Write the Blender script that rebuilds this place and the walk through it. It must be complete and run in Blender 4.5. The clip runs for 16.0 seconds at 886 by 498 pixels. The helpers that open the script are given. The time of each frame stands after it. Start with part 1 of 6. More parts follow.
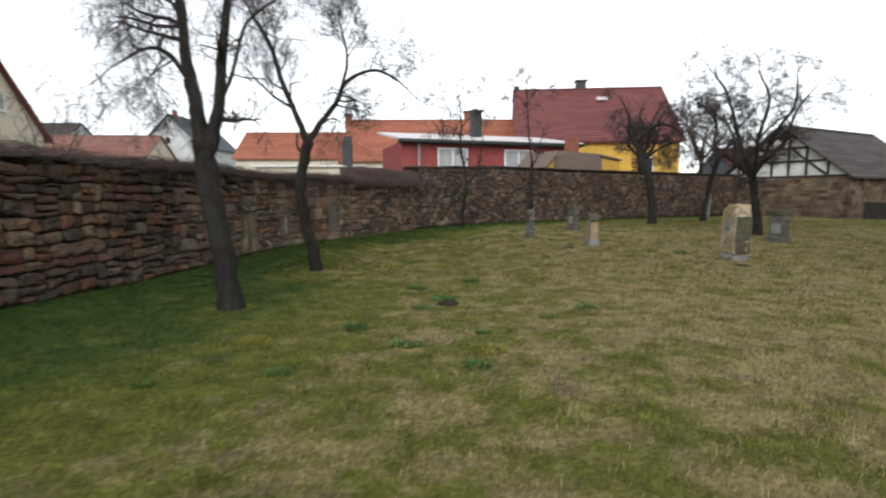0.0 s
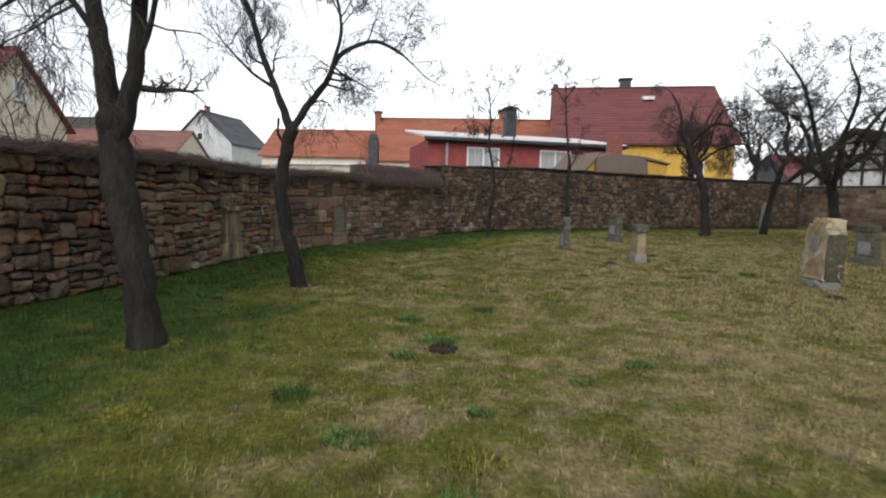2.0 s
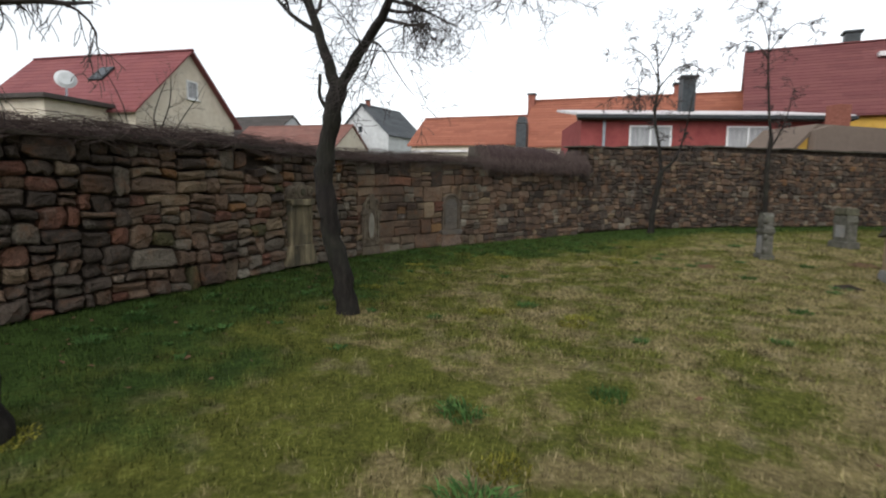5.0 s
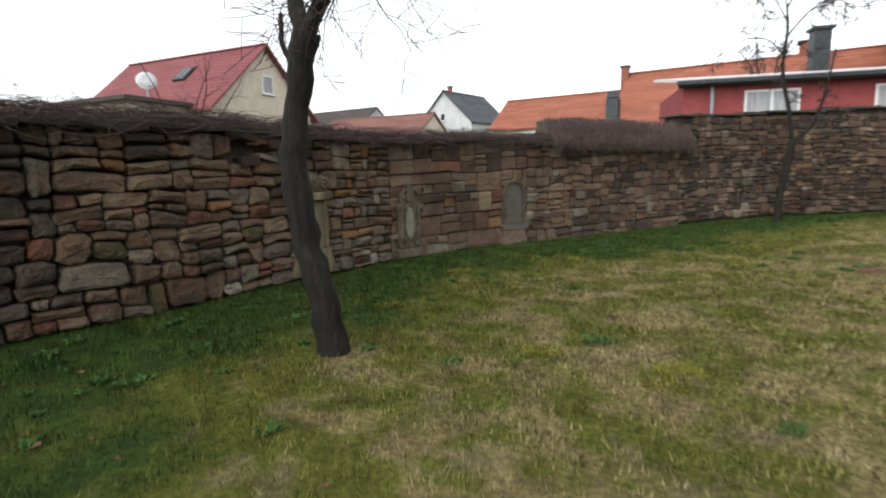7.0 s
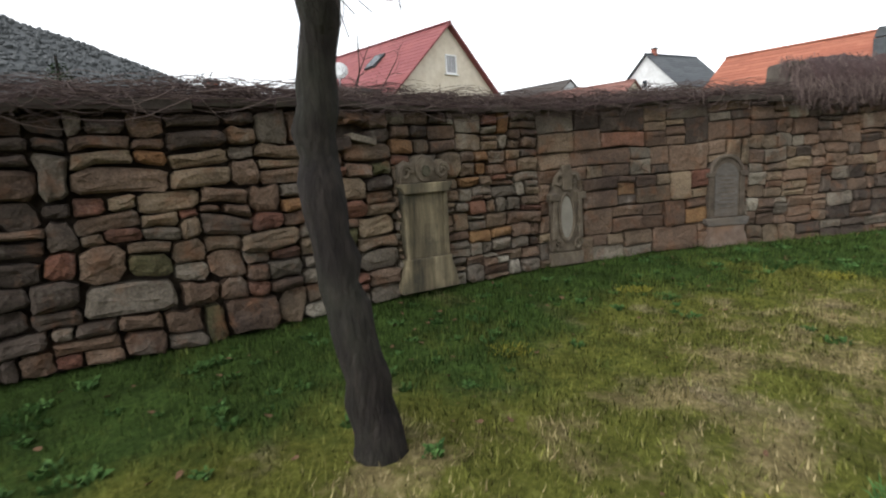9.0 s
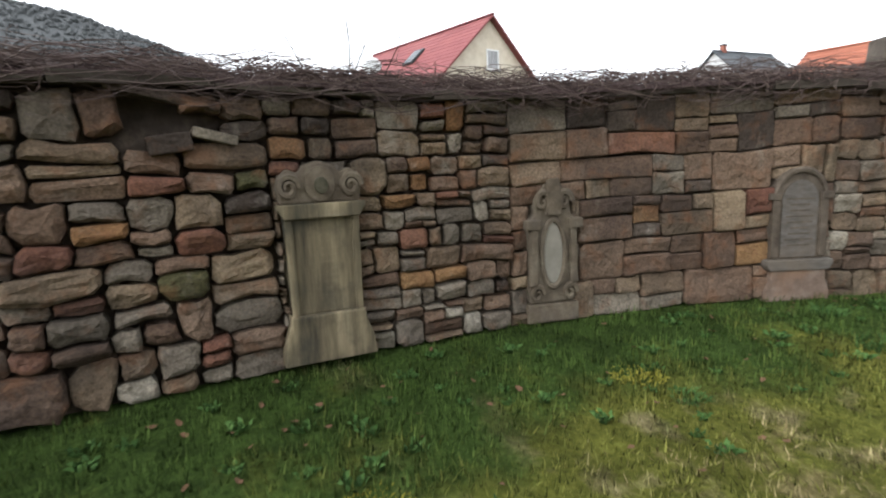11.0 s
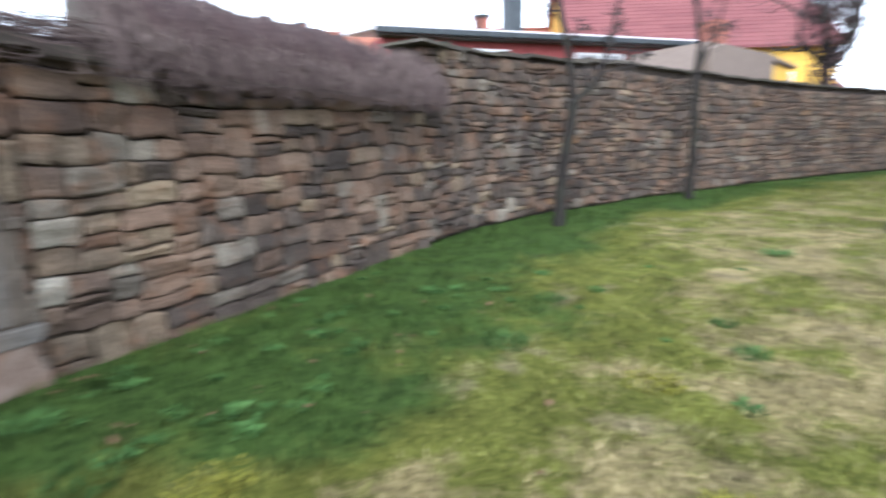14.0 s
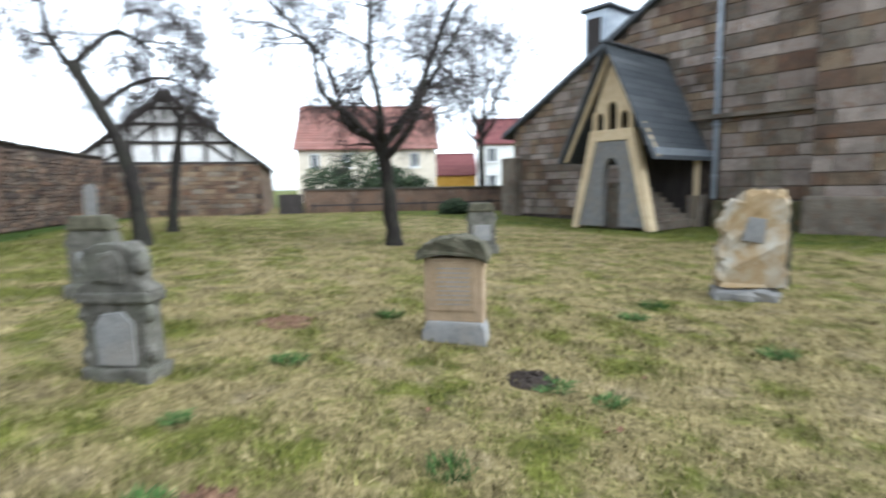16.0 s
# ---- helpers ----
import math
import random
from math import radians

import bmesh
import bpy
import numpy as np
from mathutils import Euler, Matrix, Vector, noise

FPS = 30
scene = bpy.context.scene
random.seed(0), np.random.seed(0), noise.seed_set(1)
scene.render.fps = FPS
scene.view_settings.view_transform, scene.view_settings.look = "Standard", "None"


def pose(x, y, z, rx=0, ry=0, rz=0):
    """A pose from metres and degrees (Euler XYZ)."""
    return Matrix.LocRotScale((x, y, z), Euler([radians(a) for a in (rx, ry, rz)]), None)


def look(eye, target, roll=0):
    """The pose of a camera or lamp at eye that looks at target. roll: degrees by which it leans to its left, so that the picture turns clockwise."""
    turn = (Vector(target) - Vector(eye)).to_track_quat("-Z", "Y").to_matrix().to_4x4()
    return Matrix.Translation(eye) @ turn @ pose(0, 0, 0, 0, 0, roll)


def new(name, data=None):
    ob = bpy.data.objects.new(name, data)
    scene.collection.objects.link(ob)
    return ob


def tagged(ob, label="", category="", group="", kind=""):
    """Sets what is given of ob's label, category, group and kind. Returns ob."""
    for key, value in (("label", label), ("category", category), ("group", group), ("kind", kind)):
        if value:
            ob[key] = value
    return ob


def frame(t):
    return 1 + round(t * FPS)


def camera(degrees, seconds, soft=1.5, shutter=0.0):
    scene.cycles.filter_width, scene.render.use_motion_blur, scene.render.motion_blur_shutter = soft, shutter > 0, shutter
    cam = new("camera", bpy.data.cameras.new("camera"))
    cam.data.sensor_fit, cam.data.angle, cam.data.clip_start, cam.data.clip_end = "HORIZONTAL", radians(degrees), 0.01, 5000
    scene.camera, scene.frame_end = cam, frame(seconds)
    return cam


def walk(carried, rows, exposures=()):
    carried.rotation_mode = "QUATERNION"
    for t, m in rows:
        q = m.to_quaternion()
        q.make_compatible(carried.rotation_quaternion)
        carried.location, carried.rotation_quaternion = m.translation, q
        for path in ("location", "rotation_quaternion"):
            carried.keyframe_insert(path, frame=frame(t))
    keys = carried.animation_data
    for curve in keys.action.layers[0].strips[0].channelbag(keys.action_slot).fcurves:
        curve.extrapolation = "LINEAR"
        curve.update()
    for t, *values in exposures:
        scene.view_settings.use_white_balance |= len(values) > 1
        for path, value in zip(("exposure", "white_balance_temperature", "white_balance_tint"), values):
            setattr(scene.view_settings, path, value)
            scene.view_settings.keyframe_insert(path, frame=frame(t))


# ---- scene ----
PATH = [
    (0, (0.0, -0.004, 1.502), (0.0, 1.986, 1.308), -0.1),
    (0.5, (0.151, 0.497, 1.56), (0.275, 2.484, 1.373), 1.1),
    (1, (0.219, 1.048, 1.542), (0.323, 3.036, 1.35), 1.7),
    (1.5, (0.305, 1.554, 1.483), (0.33, 3.545, 1.302), 0.3),
    (2, (0.39, 2.119, 1.524), (0.261, 4.106, 1.337), 1.3),
    (2.5, (0.441, 2.644, 1.544), (0.297, 4.63, 1.361), 0.2),
    (3, (0.535, 3.192, 1.508), (0.425, 5.18, 1.327), -0.7),
    (3.5, (0.606, 3.737, 1.497), (0.459, 5.72, 1.282), 1.2),
    (4, (0.646, 4.282, 1.55), (0.363, 6.249, 1.329), -1.7),
    (4.5, (0.71, 4.817, 1.541), (0.16, 6.727, 1.323), -0.5),
    (7, (0.482, 7.499, 1.478), (-0.539, 9.197, 1.202), -1.2),
    (7.5, (0.353, 8.007, 1.571), (-0.846, 9.592, 1.346), -2.1),
    (8, (0.116, 8.532, 1.541), (-1.214, 10.005, 1.296), -2.5),
    (8.5, (-0.091, 8.994, 1.48), (-1.574, 10.3, 1.172), -3.8),
    (11, (-1.146, 11.385, 1.5), (-2.819, 12.435, 1.186), -2.3),
    (11.5, (-1.283, 11.804, 1.452), (-3.019, 12.74, 1.121), -4.4),
    (12, (-1.386, 12.175, 1.532), (-3.069, 13.202, 1.195), -4.6),
    (12.5, (-1.485, 12.57, 1.508), (-2.97, 13.86, 1.145), -0.9),
    (13, (-1.444, 12.981, 1.465), (-2.604, 14.565, 1.083), -3.6),
    (13.5, (-1.33, 13.365, 1.486), (-2.058, 15.195, 1.137), -2.0),
    (14, (-1.09, 13.80, 1.45), (-1.043, 15.764, 1.074), -1.4),
    (14.5, (-0.687, 14.228, 1.427), (0.022, 16.070, 1.103), -0.5),
    (15, (-0.406, 14.5, 1.385), (0.736, 16.108, 1.056), -3.0),
    (15.5, (-0.246, 14.607, 1.412), (1.424, 15.667, 1.116), -0.4),
    (16, (-0.056, 14.872, 1.415), (1.88, 15.319, 1.184), -1.0),
]
cam = camera(79.4, 16.0, soft=2.0, shutter=0.5)
walk(cam, [(t, look(eye, target, roll)) for t, eye, target, roll in PATH], exposures=((0.0, 1.1, 6350, 8), (1.0, 1.3, 6350, 8), (2.0, 1.0, 6350, 8), (4.7, 0.95, 6350, 8), (7.0, 1.35, 6400, 9), (8.5, 1.55, 6400, 9),
                                                                                         (11.0, 2.05, 6300, 9), (12.0, 2.3, 6250, 9), (12.5, 2.3, 6200, 9), (14.0, 2.52, 5500, 9), (15.0, 2.36, 5500, 8), (16.0, 2.26, 5700, 6)))

# ---- overcast daylight ----
world = bpy.data.worlds.new("overcast_sky")
scene.world = world
world.use_nodes = True
wn = world.node_tree.nodes
wl = world.node_tree.links
sky = wn.new("ShaderNodeTexSky")
sky.sky_type = 'NISHITA'
sky.sun_disc = False
sky.sun_elevation = radians(38)
sky.sun_rotation = radians(200)
sky.air_density, sky.dust_density, sky.ozone_density = 1.0, 1.5, 1.0
grey = wn.new("ShaderNodeHueSaturation")
grey.inputs["Saturation"].default_value = 0.14
background = wn["Background"]
background.inputs["Strength"].default_value = 0.14
wl.new(sky.outputs["Color"], grey.inputs["Color"])
wl.new(grey.outputs["Color"], background.inputs["Color"])
sun = new("sun", bpy.data.lights.new("sun", 'SUN'))
sun.data.energy, sun.data.angle, sun.data.color = 0.5, radians(60), (1.0, 0.97, 0.93)
sun.matrix_world = look((10, -30, 30), (0, 0, 0))


# ---- materials ----
def material(name, colours, scale=6.0, rough=0.9, bump=0.3, bump_scale=40.0, vary="", spread=0.0, detail=6.0,
             blotch=None, blotch_scale=1.2, blotch_amount=0.5, metal=0.0, stretch=(1, 1, 1), distance=0.01, pits=0.0):
    """Colours along a noise; vary 'object' or 'island' adds a shift of tone from piece to piece; blotch lays larger stains over it."""
    m = bpy.data.materials.new(name)
    m.use_nodes = True
    nt = m.node_tree
    n, l = nt.nodes, nt.links
    bsdf = n["Principled BSDF"]
    bsdf.inputs["Roughness"].default_value = rough
    bsdf.inputs["Metallic"].default_value = metal
    bsdf.inputs["Specular IOR Level"].default_value = 0.25
    geo = n.new("ShaderNodeNewGeometry")
    place = n.new("ShaderNodeMapping")
    place.inputs["Scale"].default_value = stretch
    l.new(geo.outputs["Position"], place.inputs["Vector"])
    grain = n.new("ShaderNodeTexNoise")
    grain.inputs["Scale"].default_value = scale
    grain.inputs["Detail"].default_value = detail
    grain.inputs["Roughness"].default_value = 0.65
    l.new(place.outputs["Vector"], grain.inputs["Vector"])
    factor = grain.outputs["Fac"]
    if vary:
        if vary == "object":
            pick = n.new("ShaderNodeObjectInfo").outputs["Random"]
        else:
            pick = geo.outputs["Random Per Island"]
        mix = n.new("ShaderNodeMix")
        mix.inputs["Factor"].default_value = spread
        l.new(factor, mix.inputs["A"])
        l.new(pick, mix.inputs["B"])
        factor = mix.outputs["Result"]
    ramp = n.new("ShaderNodeValToRGB")
    el = ramp.color_ramp.elements
    low, high = (0.28, 0.72) if not vary else (0.22 - 0.12 * spread, 0.78 + 0.12 * spread)
    while len(el) < len(colours):
        el.new(0.5)
    for i, c in enumerate(colours):
        el[i].position = low + (high - low) * i / max(1, len(colours) - 1)
        el[i].color = (*c, 1)
    l.new(factor, ramp.inputs["Fac"])
    colour = ramp.outputs["Color"]
    if blotch:
        spots = n.new("ShaderNodeTexNoise")
        spots.inputs["Scale"].default_value = blotch_scale
        spots.inputs["Detail"].default_value = 5
        spots.inputs["Roughness"].default_value = 0.6
        l.new(geo.outputs["Position"], spots.inputs["Vector"])
        cut = n.new("ShaderNodeMapRange")
        cut.inputs["From Min"].default_value = 0.45
        cut.inputs["From Max"].default_value = 0.68
        cut.inputs["To Max"].default_value = blotch_amount
        l.new(spots.outputs["Fac"], cut.inputs["Value"])
        over = n.new("ShaderNodeMix")
        over.data_type = 'RGBA'
        l.new(cut.outputs["Result"], over.inputs[0])
        l.new(colour, over.inputs[6])
        over.inputs[7].default_value = (*blotch, 1)
        colour = over.outputs[2]
    if pits:
        pit = n.new("ShaderNodeTexNoise")
        pit.inputs["Scale"].default_value = 55
        pit.inputs["Detail"].default_value = 6
        pit.inputs["Roughness"].default_value = .75
        l.new(geo.outputs["Position"], pit.inputs["Vector"])
        deep = n.new("ShaderNodeMapRange")
        deep.inputs["From Min"].default_value = .36
        deep.inputs["From Max"].default_value = .62
        deep.inputs["To Min"].default_value = 1 - pits
        deep.inputs["To Max"].default_value = 1 + .45 * pits
        l.new(pit.outputs["Fac"], deep.inputs["Value"])
        tone = n.new("ShaderNodeVectorMath")
        tone.operation = 'SCALE'
        l.new(colour, tone.inputs[0])
        l.new(deep.outputs["Result"], tone.inputs["Scale"])
        colour = tone.outputs["Vector"]
        lime = n.new("ShaderNodeTexNoise")
        lime.inputs["Scale"].default_value = 3.2
        lime.inputs["Detail"].default_value = 8
        lime.inputs["Roughness"].default_value = .7
        wash = n.new("ShaderNodeMapping")
        wash.inputs["Scale"].default_value = (1, 1, .45)
        wash.inputs["Location"].default_value = (4, 7, 2)
        l.new(geo.outputs["Position"], wash.inputs["Vector"])
        l.new(wash.outputs["Vector"], lime.inputs["Vector"])
        pale = n.new("ShaderNodeMapRange")
        pale.inputs["From Min"].default_value = .58
        pale.inputs["From Max"].default_value = .74
        pale.inputs["To Max"].default_value = .6
        l.new(lime.outputs["Fac"], pale.inputs["Value"])
        film = n.new("ShaderNodeMix")
        film.data_type = 'RGBA'
        l.new(pale.outputs["Result"], film.inputs[0])
        l.new(colour, film.inputs[6])
        film.inputs[7].default_value = (.27, .24, .2, 1)
        colour = film.outputs[2]
        for at, size, low, high, amount, tint in (((11, 3, 5), 5.0, .52, .7, .55, (.15, .066, .03)), ((2, 17, 9), 1.5, .53, .72, .42, (.036, .029, .024))):
            spot = n.new("ShaderNodeTexNoise")
            spot.inputs["Scale"].default_value = size
            spot.inputs["Detail"].default_value = 6
            spot.inputs["Roughness"].default_value = .62
            moved = n.new("ShaderNodeMapping")
            moved.inputs["Location"].default_value = at
            l.new(geo.outputs["Position"], moved.inputs["Vector"])
            l.new(moved.outputs["Vector"], spot.inputs["Vector"])
            much = n.new("ShaderNodeMapRange")
            much.inputs["From Min"].default_value = low
            much.inputs["From Max"].default_value = high
            much.inputs["To Max"].default_value = amount
            l.new(spot.outputs["Fac"], much.inputs["Value"])
            stain = n.new("ShaderNodeMix")
            stain.data_type = 'RGBA'
            l.new(much.outputs["Result"], stain.inputs[0])
            l.new(colour, stain.inputs[6])
            stain.inputs[7].default_value = (*tint, 1)
            colour = stain.outputs[2]
    l.new(colour, bsdf.inputs["Base Color"])
    if bump:
        fine = n.new("ShaderNodeTexNoise")
        fine.inputs["Scale"].default_value = bump_scale
        fine.inputs["Detail"].default_value = 5
        l.new(place.outputs["Vector"], fine.inputs["Vector"])
        b = n.new("ShaderNodeBump")
        b.inputs["Strength"].default_value = bump
        b.inputs["Distance"].default_value = distance
        l.new(fine.outputs["Fac"], b.inputs["Height"])
        l.new(b.outputs["Normal"], bsdf.inputs["Normal"])
    return m


def stone_set(vary):
    tag = "_" + vary
    return {
        "tan": material("sandstone_tan" + tag, [(0.115, 0.079, 0.052), (0.180, 0.130, 0.086), (0.238, 0.180, 0.115)], 7, vary=vary, spread=.55, blotch=(0.043, 0.035, 0.027), blotch_amount=.75, bump=.9, bump_scale=16, distance=.035, pits=.45),
        "brown": material("sandstone_brown" + tag, [(0.086, 0.054, 0.037), (0.137, 0.090, 0.061), (0.187, 0.130, 0.090)], 7, vary=vary, spread=.55, blotch=(0.036, 0.027, 0.023), blotch_amount=.75, bump=.9, bump_scale=16, distance=.035, pits=.45),
        "red": material("sandstone_red" + tag, [(0.094, 0.043, 0.030), (0.151, 0.068, 0.045), (0.194, 0.101, 0.065)], 7, vary=vary, spread=.5, blotch=(0.050, 0.036, 0.029), blotch_amount=.8, bump=.9, bump_scale=16, distance=.035, pits=.45),
        "grey": material("limestone_grey" + tag, [(.098, .08, .062), (.16, .134, .104), (.25, .215, .165)], 7, vary=vary, spread=.45, blotch=(.06, .05, .038), blotch_amount=.7, bump=.9, bump_scale=16, distance=.035, pits=.45),
        "pale": material("limestone_pale" + tag, [(0.187, 0.162, 0.122), (0.259, 0.230, 0.180), (0.331, 0.302, 0.245)], 7, vary=vary, spread=.4, blotch=(0.108, 0.083, 0.058), blotch_amount=.7, bump=.9, bump_scale=16, distance=.035, pits=.45),
        "orange": material("sandstone_orange" + tag, [(0.144, 0.072, 0.032), (0.209, 0.112, 0.050), (0.245, 0.151, 0.072)], 7, vary=vary, spread=.4, blotch=(0.072, 0.043, 0.029), blotch_amount=.7, bump=.9, bump_scale=16, distance=.035, pits=.45),
        "moss": material("mossy_stone" + tag, [(0.043, 0.040, 0.018), (0.072, 0.068, 0.029), (0.115, 0.094, 0.050)], 9, vary=vary, spread=.4, blotch=(0.036, 0.032, 0.022), blotch_amount=.6, bump=.9, bump_scale=16, distance=.035, pits=.45),
        "dark": material("sooty_stone" + tag, [(.04, .03, .024), (.07, .053, .041), (.11, .085, .066)], 7, vary=vary, spread=.45, blotch=(.026, .021, .018), blotch_amount=.7, bump=.9, bump_scale=16, distance=.035, pits=.45),
    }


PIECE, JOINED = stone_set("object"), stone_set("island")
MORTAR = material("old_lime_mortar", [(.02, .016, .013), (.048, .037, .029), (.13, .103, .08)], 5, blotch=(.035, .028, .024), blotch_scale=2.0, blotch_amount=.9, bump=.9, bump_scale=25)
COPING = material("weathered_coping", [(0.036, 0.030, 0.025), (0.066, 0.055, 0.045), (0.114, 0.099, 0.081)], 8, vary="island", spread=.3, blotch=(.05, .05, .025), blotch_amount=.7, bump=.8)
BARK = material("rough_bark", [(0.007, 0.005, 0.005), (0.015, 0.012, 0.010), (0.031, 0.025, 0.021)], 18, bump=1.0, bump_scale=30, stretch=(1, 1, .3), blotch=(.035, .038, .024), blotch_scale=2.5, blotch_amount=.4, distance=.03)
TWIG = material("twig_bark", [(0.021, 0.017, 0.015), (0.042, 0.034, 0.031), (0.063, 0.052, 0.049)], 8, bump=0)
VINE = material("dry_vine", [(.045, .03, .028), (.085, .06, .055), (.15, .115, .1)], 6, vary="island", spread=.6, bump=0)
BRUSH = material("matted_dry_brush", [(.03, .018, .017), (.055, .034, .032), (.09, .06, .055)], 25, bump=1.0, bump_scale=60, distance=.03)
TILE_ORANGE = material("orange_clay_tile", [(.2, .068, .042), (.26, .092, .056), (.31, .12, .075)], 4, vary="island", spread=.4, rough=.75, blotch=(.2, .07, .045), blotch_amount=.4, bump=.2)
TILE_RED = material("red_clay_tile", [(0.094, 0.030, 0.030), (0.127, 0.041, 0.041), (0.156, 0.057, 0.054)], 3, vary="island", spread=.4, rough=.75, blotch=(.14, .05, .045), blotch_amount=.5, bump=.2)
TILE_PINK = material("pink_red_tile", [(0.139, 0.039, 0.041), (0.176, 0.052, 0.054), (0.205, 0.070, 0.070)], 3, vary="island", spread=.35, rough=.7, blotch=(.22, .07, .06), blotch_amount=.4, bump=.2)
TILE_OLD = material("old_red_tile", [(.14, .062, .05), (.19, .088, .07), (.23, .12, .1)], 3, vary="island", spread=.4, rough=.8, blotch=(.14, .08, .065), blotch_amount=.6, bump=.2)
TILE_DARK = material("dark_roof_tile", [(.035, .03, .028), (.058, .05, .046), (.085, .075, .068)], 4, vary="island", spread=.4, rough=.8, bump=.2)
TILE_BROWN = material("brown_weathered_tile", [(.1, .075, .06), (.145, .11, .088), (.18, .14, .115)], 5, vary="island", spread=.4, rough=.85, bump=.3)
SLATE = material("grey_slate", [(.035, .04, .045), (.06, .066, .072), (.09, .095, .1)], 5, vary="island", spread=.4, rough=.55, bump=.3)
PLASTER_CREAM = material("cream_plaster", [(.52, .46, .37), (.6, .535, .435), (.65, .59, .49)], 3, blotch=(.45, .37, .27), blotch_amount=.4, bump=.15)
PLASTER_WHITE = material("white_plaster", [(.6, .59, .56), (.68, .67, .64), (.74, .73, .7)], 3, blotch=(.45, .43, .4), blotch_amount=.4, bump=.15)
PLASTER_GREY = material("pale_grey_plaster", [(.42, .43, .43), (.5, .51, .51), (.56, .57, .57)], 3, blotch=(.36, .36, .36), blotch_amount=.4, bump=.15)
PLASTER_YELLOW = material("yellow_plaster", [(.5, .29, .05), (.6, .36, .07), (.64, .4, .1)], 3, blotch=(.4, .25, .06), blotch_amount=.4, bump=.15)
PAINT_RED = material("red_painted_wall", [(.2, .045, .045), (.25, .06, .058), (.28, .075, .07)], 3, blotch=(.22, .05, .045), blotch_amount=.4, bump=.15)
BARN_PLASTER = material("barn_infill_plaster", [(.5, .49, .47), (.6, .59, .57), (.68, .67, .65)], 2, blotch=(.33, .31, .29), blotch_amount=.6, bump=.2)
TIMBER = material("dark_timber", [(.02, .017, .015), (.035, .03, .027), (.06, .05, .045)], 8, bump=.5, stretch=(1, 1, .2))
PALE_TIMBER = material("pale_yellow_timber", [(.5, .38, .23), (.58, .46, .29), (.63, .52, .35)], 6, bump=.2, blotch=(.38, .28, .17), blotch_amount=.5)
BLACK_METAL = material("black_chimney_metal", [(.02, .024, .026), (.035, .04, .043), (.05, .056, .06)], 5, rough=.45, bump=.1)
ZINC = material("zinc_sheet", [(.22, .25, .28), (.3, .33, .36), (.38, .41, .44)], 4, rough=.4, metal=.5, bump=.1)
SHEET_WHITE = material("pale_sheet_roof", [(.5, .47, .47), (.6, .57, .57), (.66, .64, .64)], 3, rough=.5, bump=.1, blotch=(.42, .33, .32), blotch_amount=.5)
BRICK = material("chimney_brick", [(.16, .06, .045), (.23, .085, .06), (.28, .12, .09)], 12, bump=.5)
FRAME_WHITE = material("white_window_frame", [(.62, .62, .62), (.7, .7, .7), (.75, .75, .75)], 5, rough=.5, bump=0)
CURTAIN = material("grey_curtain", [(.2, .2, .21), (.32, .32, .33), (.5, .5, .5)], 4, bump=0, stretch=(6, 6, .3))
EARTH = material("dark_soil", [(.012, .009, .007), (.028, .02, .015), (.055, .04, .03)], 25, bump=1.0, bump_scale=40, distance=.03)
RED_EARTH = material("reddish_leaf_litter", [(.06, .034, .02), (.12, .066, .038), (.18, .108, .066)], 25, bump=1.0, bump_scale=40, distance=.02)
CONIFER = material("evergreen_leaf", [(.012, .02, .01), (.025, .04, .018), (.05, .07, .03)], 12, vary="island", spread=.5, bump=0)
# bare woods, toned grey-blue to stand in for the haze of distance
HAZED_WOODS = material("far_woods", [(0.061, 0.065, 0.066), (0.079, 0.084, 0.086), (0.097, 0.102, 0.104)], .12, vary="island", spread=.5, bump=0)
LEAF = material("fallen_leaf", [(.085, .046, .026), (.15, .085, .047), (.22, .14, .08)], 6, vary="island", spread=.7, bump=0)
PALE_GRAVE = material("pale_sandstone_monument", [(.27, .225, .15), (.4, .34, .24), (.5, .44, .33)], 5, blotch=(.1, .09, .065), blotch_scale=4.0, blotch_amount=.75, bump=.6, bump_scale=60)
YELLOW_GRAVE = material("yellow_sandstone", [(0.198, 0.132, 0.060), (0.277, 0.198, 0.106), (0.330, 0.277, 0.185)], 5, blotch=(.42, .4, .34), blotch_scale=3.5, blotch_amount=.8, bump=.7, bump_scale=50)
TAN_GRAVE = material("tan_sandstone", [(0.180, 0.128, 0.075), (0.255, 0.188, 0.120), (0.315, 0.247, 0.173)], 5, blotch=(.3, .215, .125), blotch_scale=3.0, blotch_amount=.6, bump=.6)
GREY_GRAVE = material("grey_lichened_stone", [(0.036, 0.034, 0.027), (0.078, 0.073, 0.06), (0.15, 0.14, 0.12)], 9, blotch=(.1, .1, .075), blotch_scale=5.0, blotch_amount=.8, bump=.9, bump_scale=45)
MOSS_CAP = material("mossy_cap_stone", [(0.035, 0.035, 0.021), (0.063, 0.059, 0.038), (0.112, 0.098, 0.070)], 10, bump=.9)
BASE_GRAVE = material("pale_grey_plinth", [(0.135, 0.132, 0.127), (0.185, 0.183, 0.174), (0.236, 0.230, 0.219)], 8, blotch=(.2, .17, .13), blotch_scale=4, blotch_amount=.6, bump=.5)


def glass(name):
    m = bpy.data.materials.new(name)
    m.use_nodes = True
    b = m.node_tree.nodes["Principled BSDF"]
    b.inputs["Base Color"].default_value = (.03, .035, .04, 1)
    b.inputs["Roughness"].default_value = .06
    b.inputs["Specular IOR Level"].default_value = .6
    return m


PANE = glass("window_glass")


# ---- the lie of the land and the churchyard wall's line ----
def step(a, b, v):
    k = min(1.0, max(0.0, (v - a) / (b - a)))
    return k * k * (3 - 2 * k)


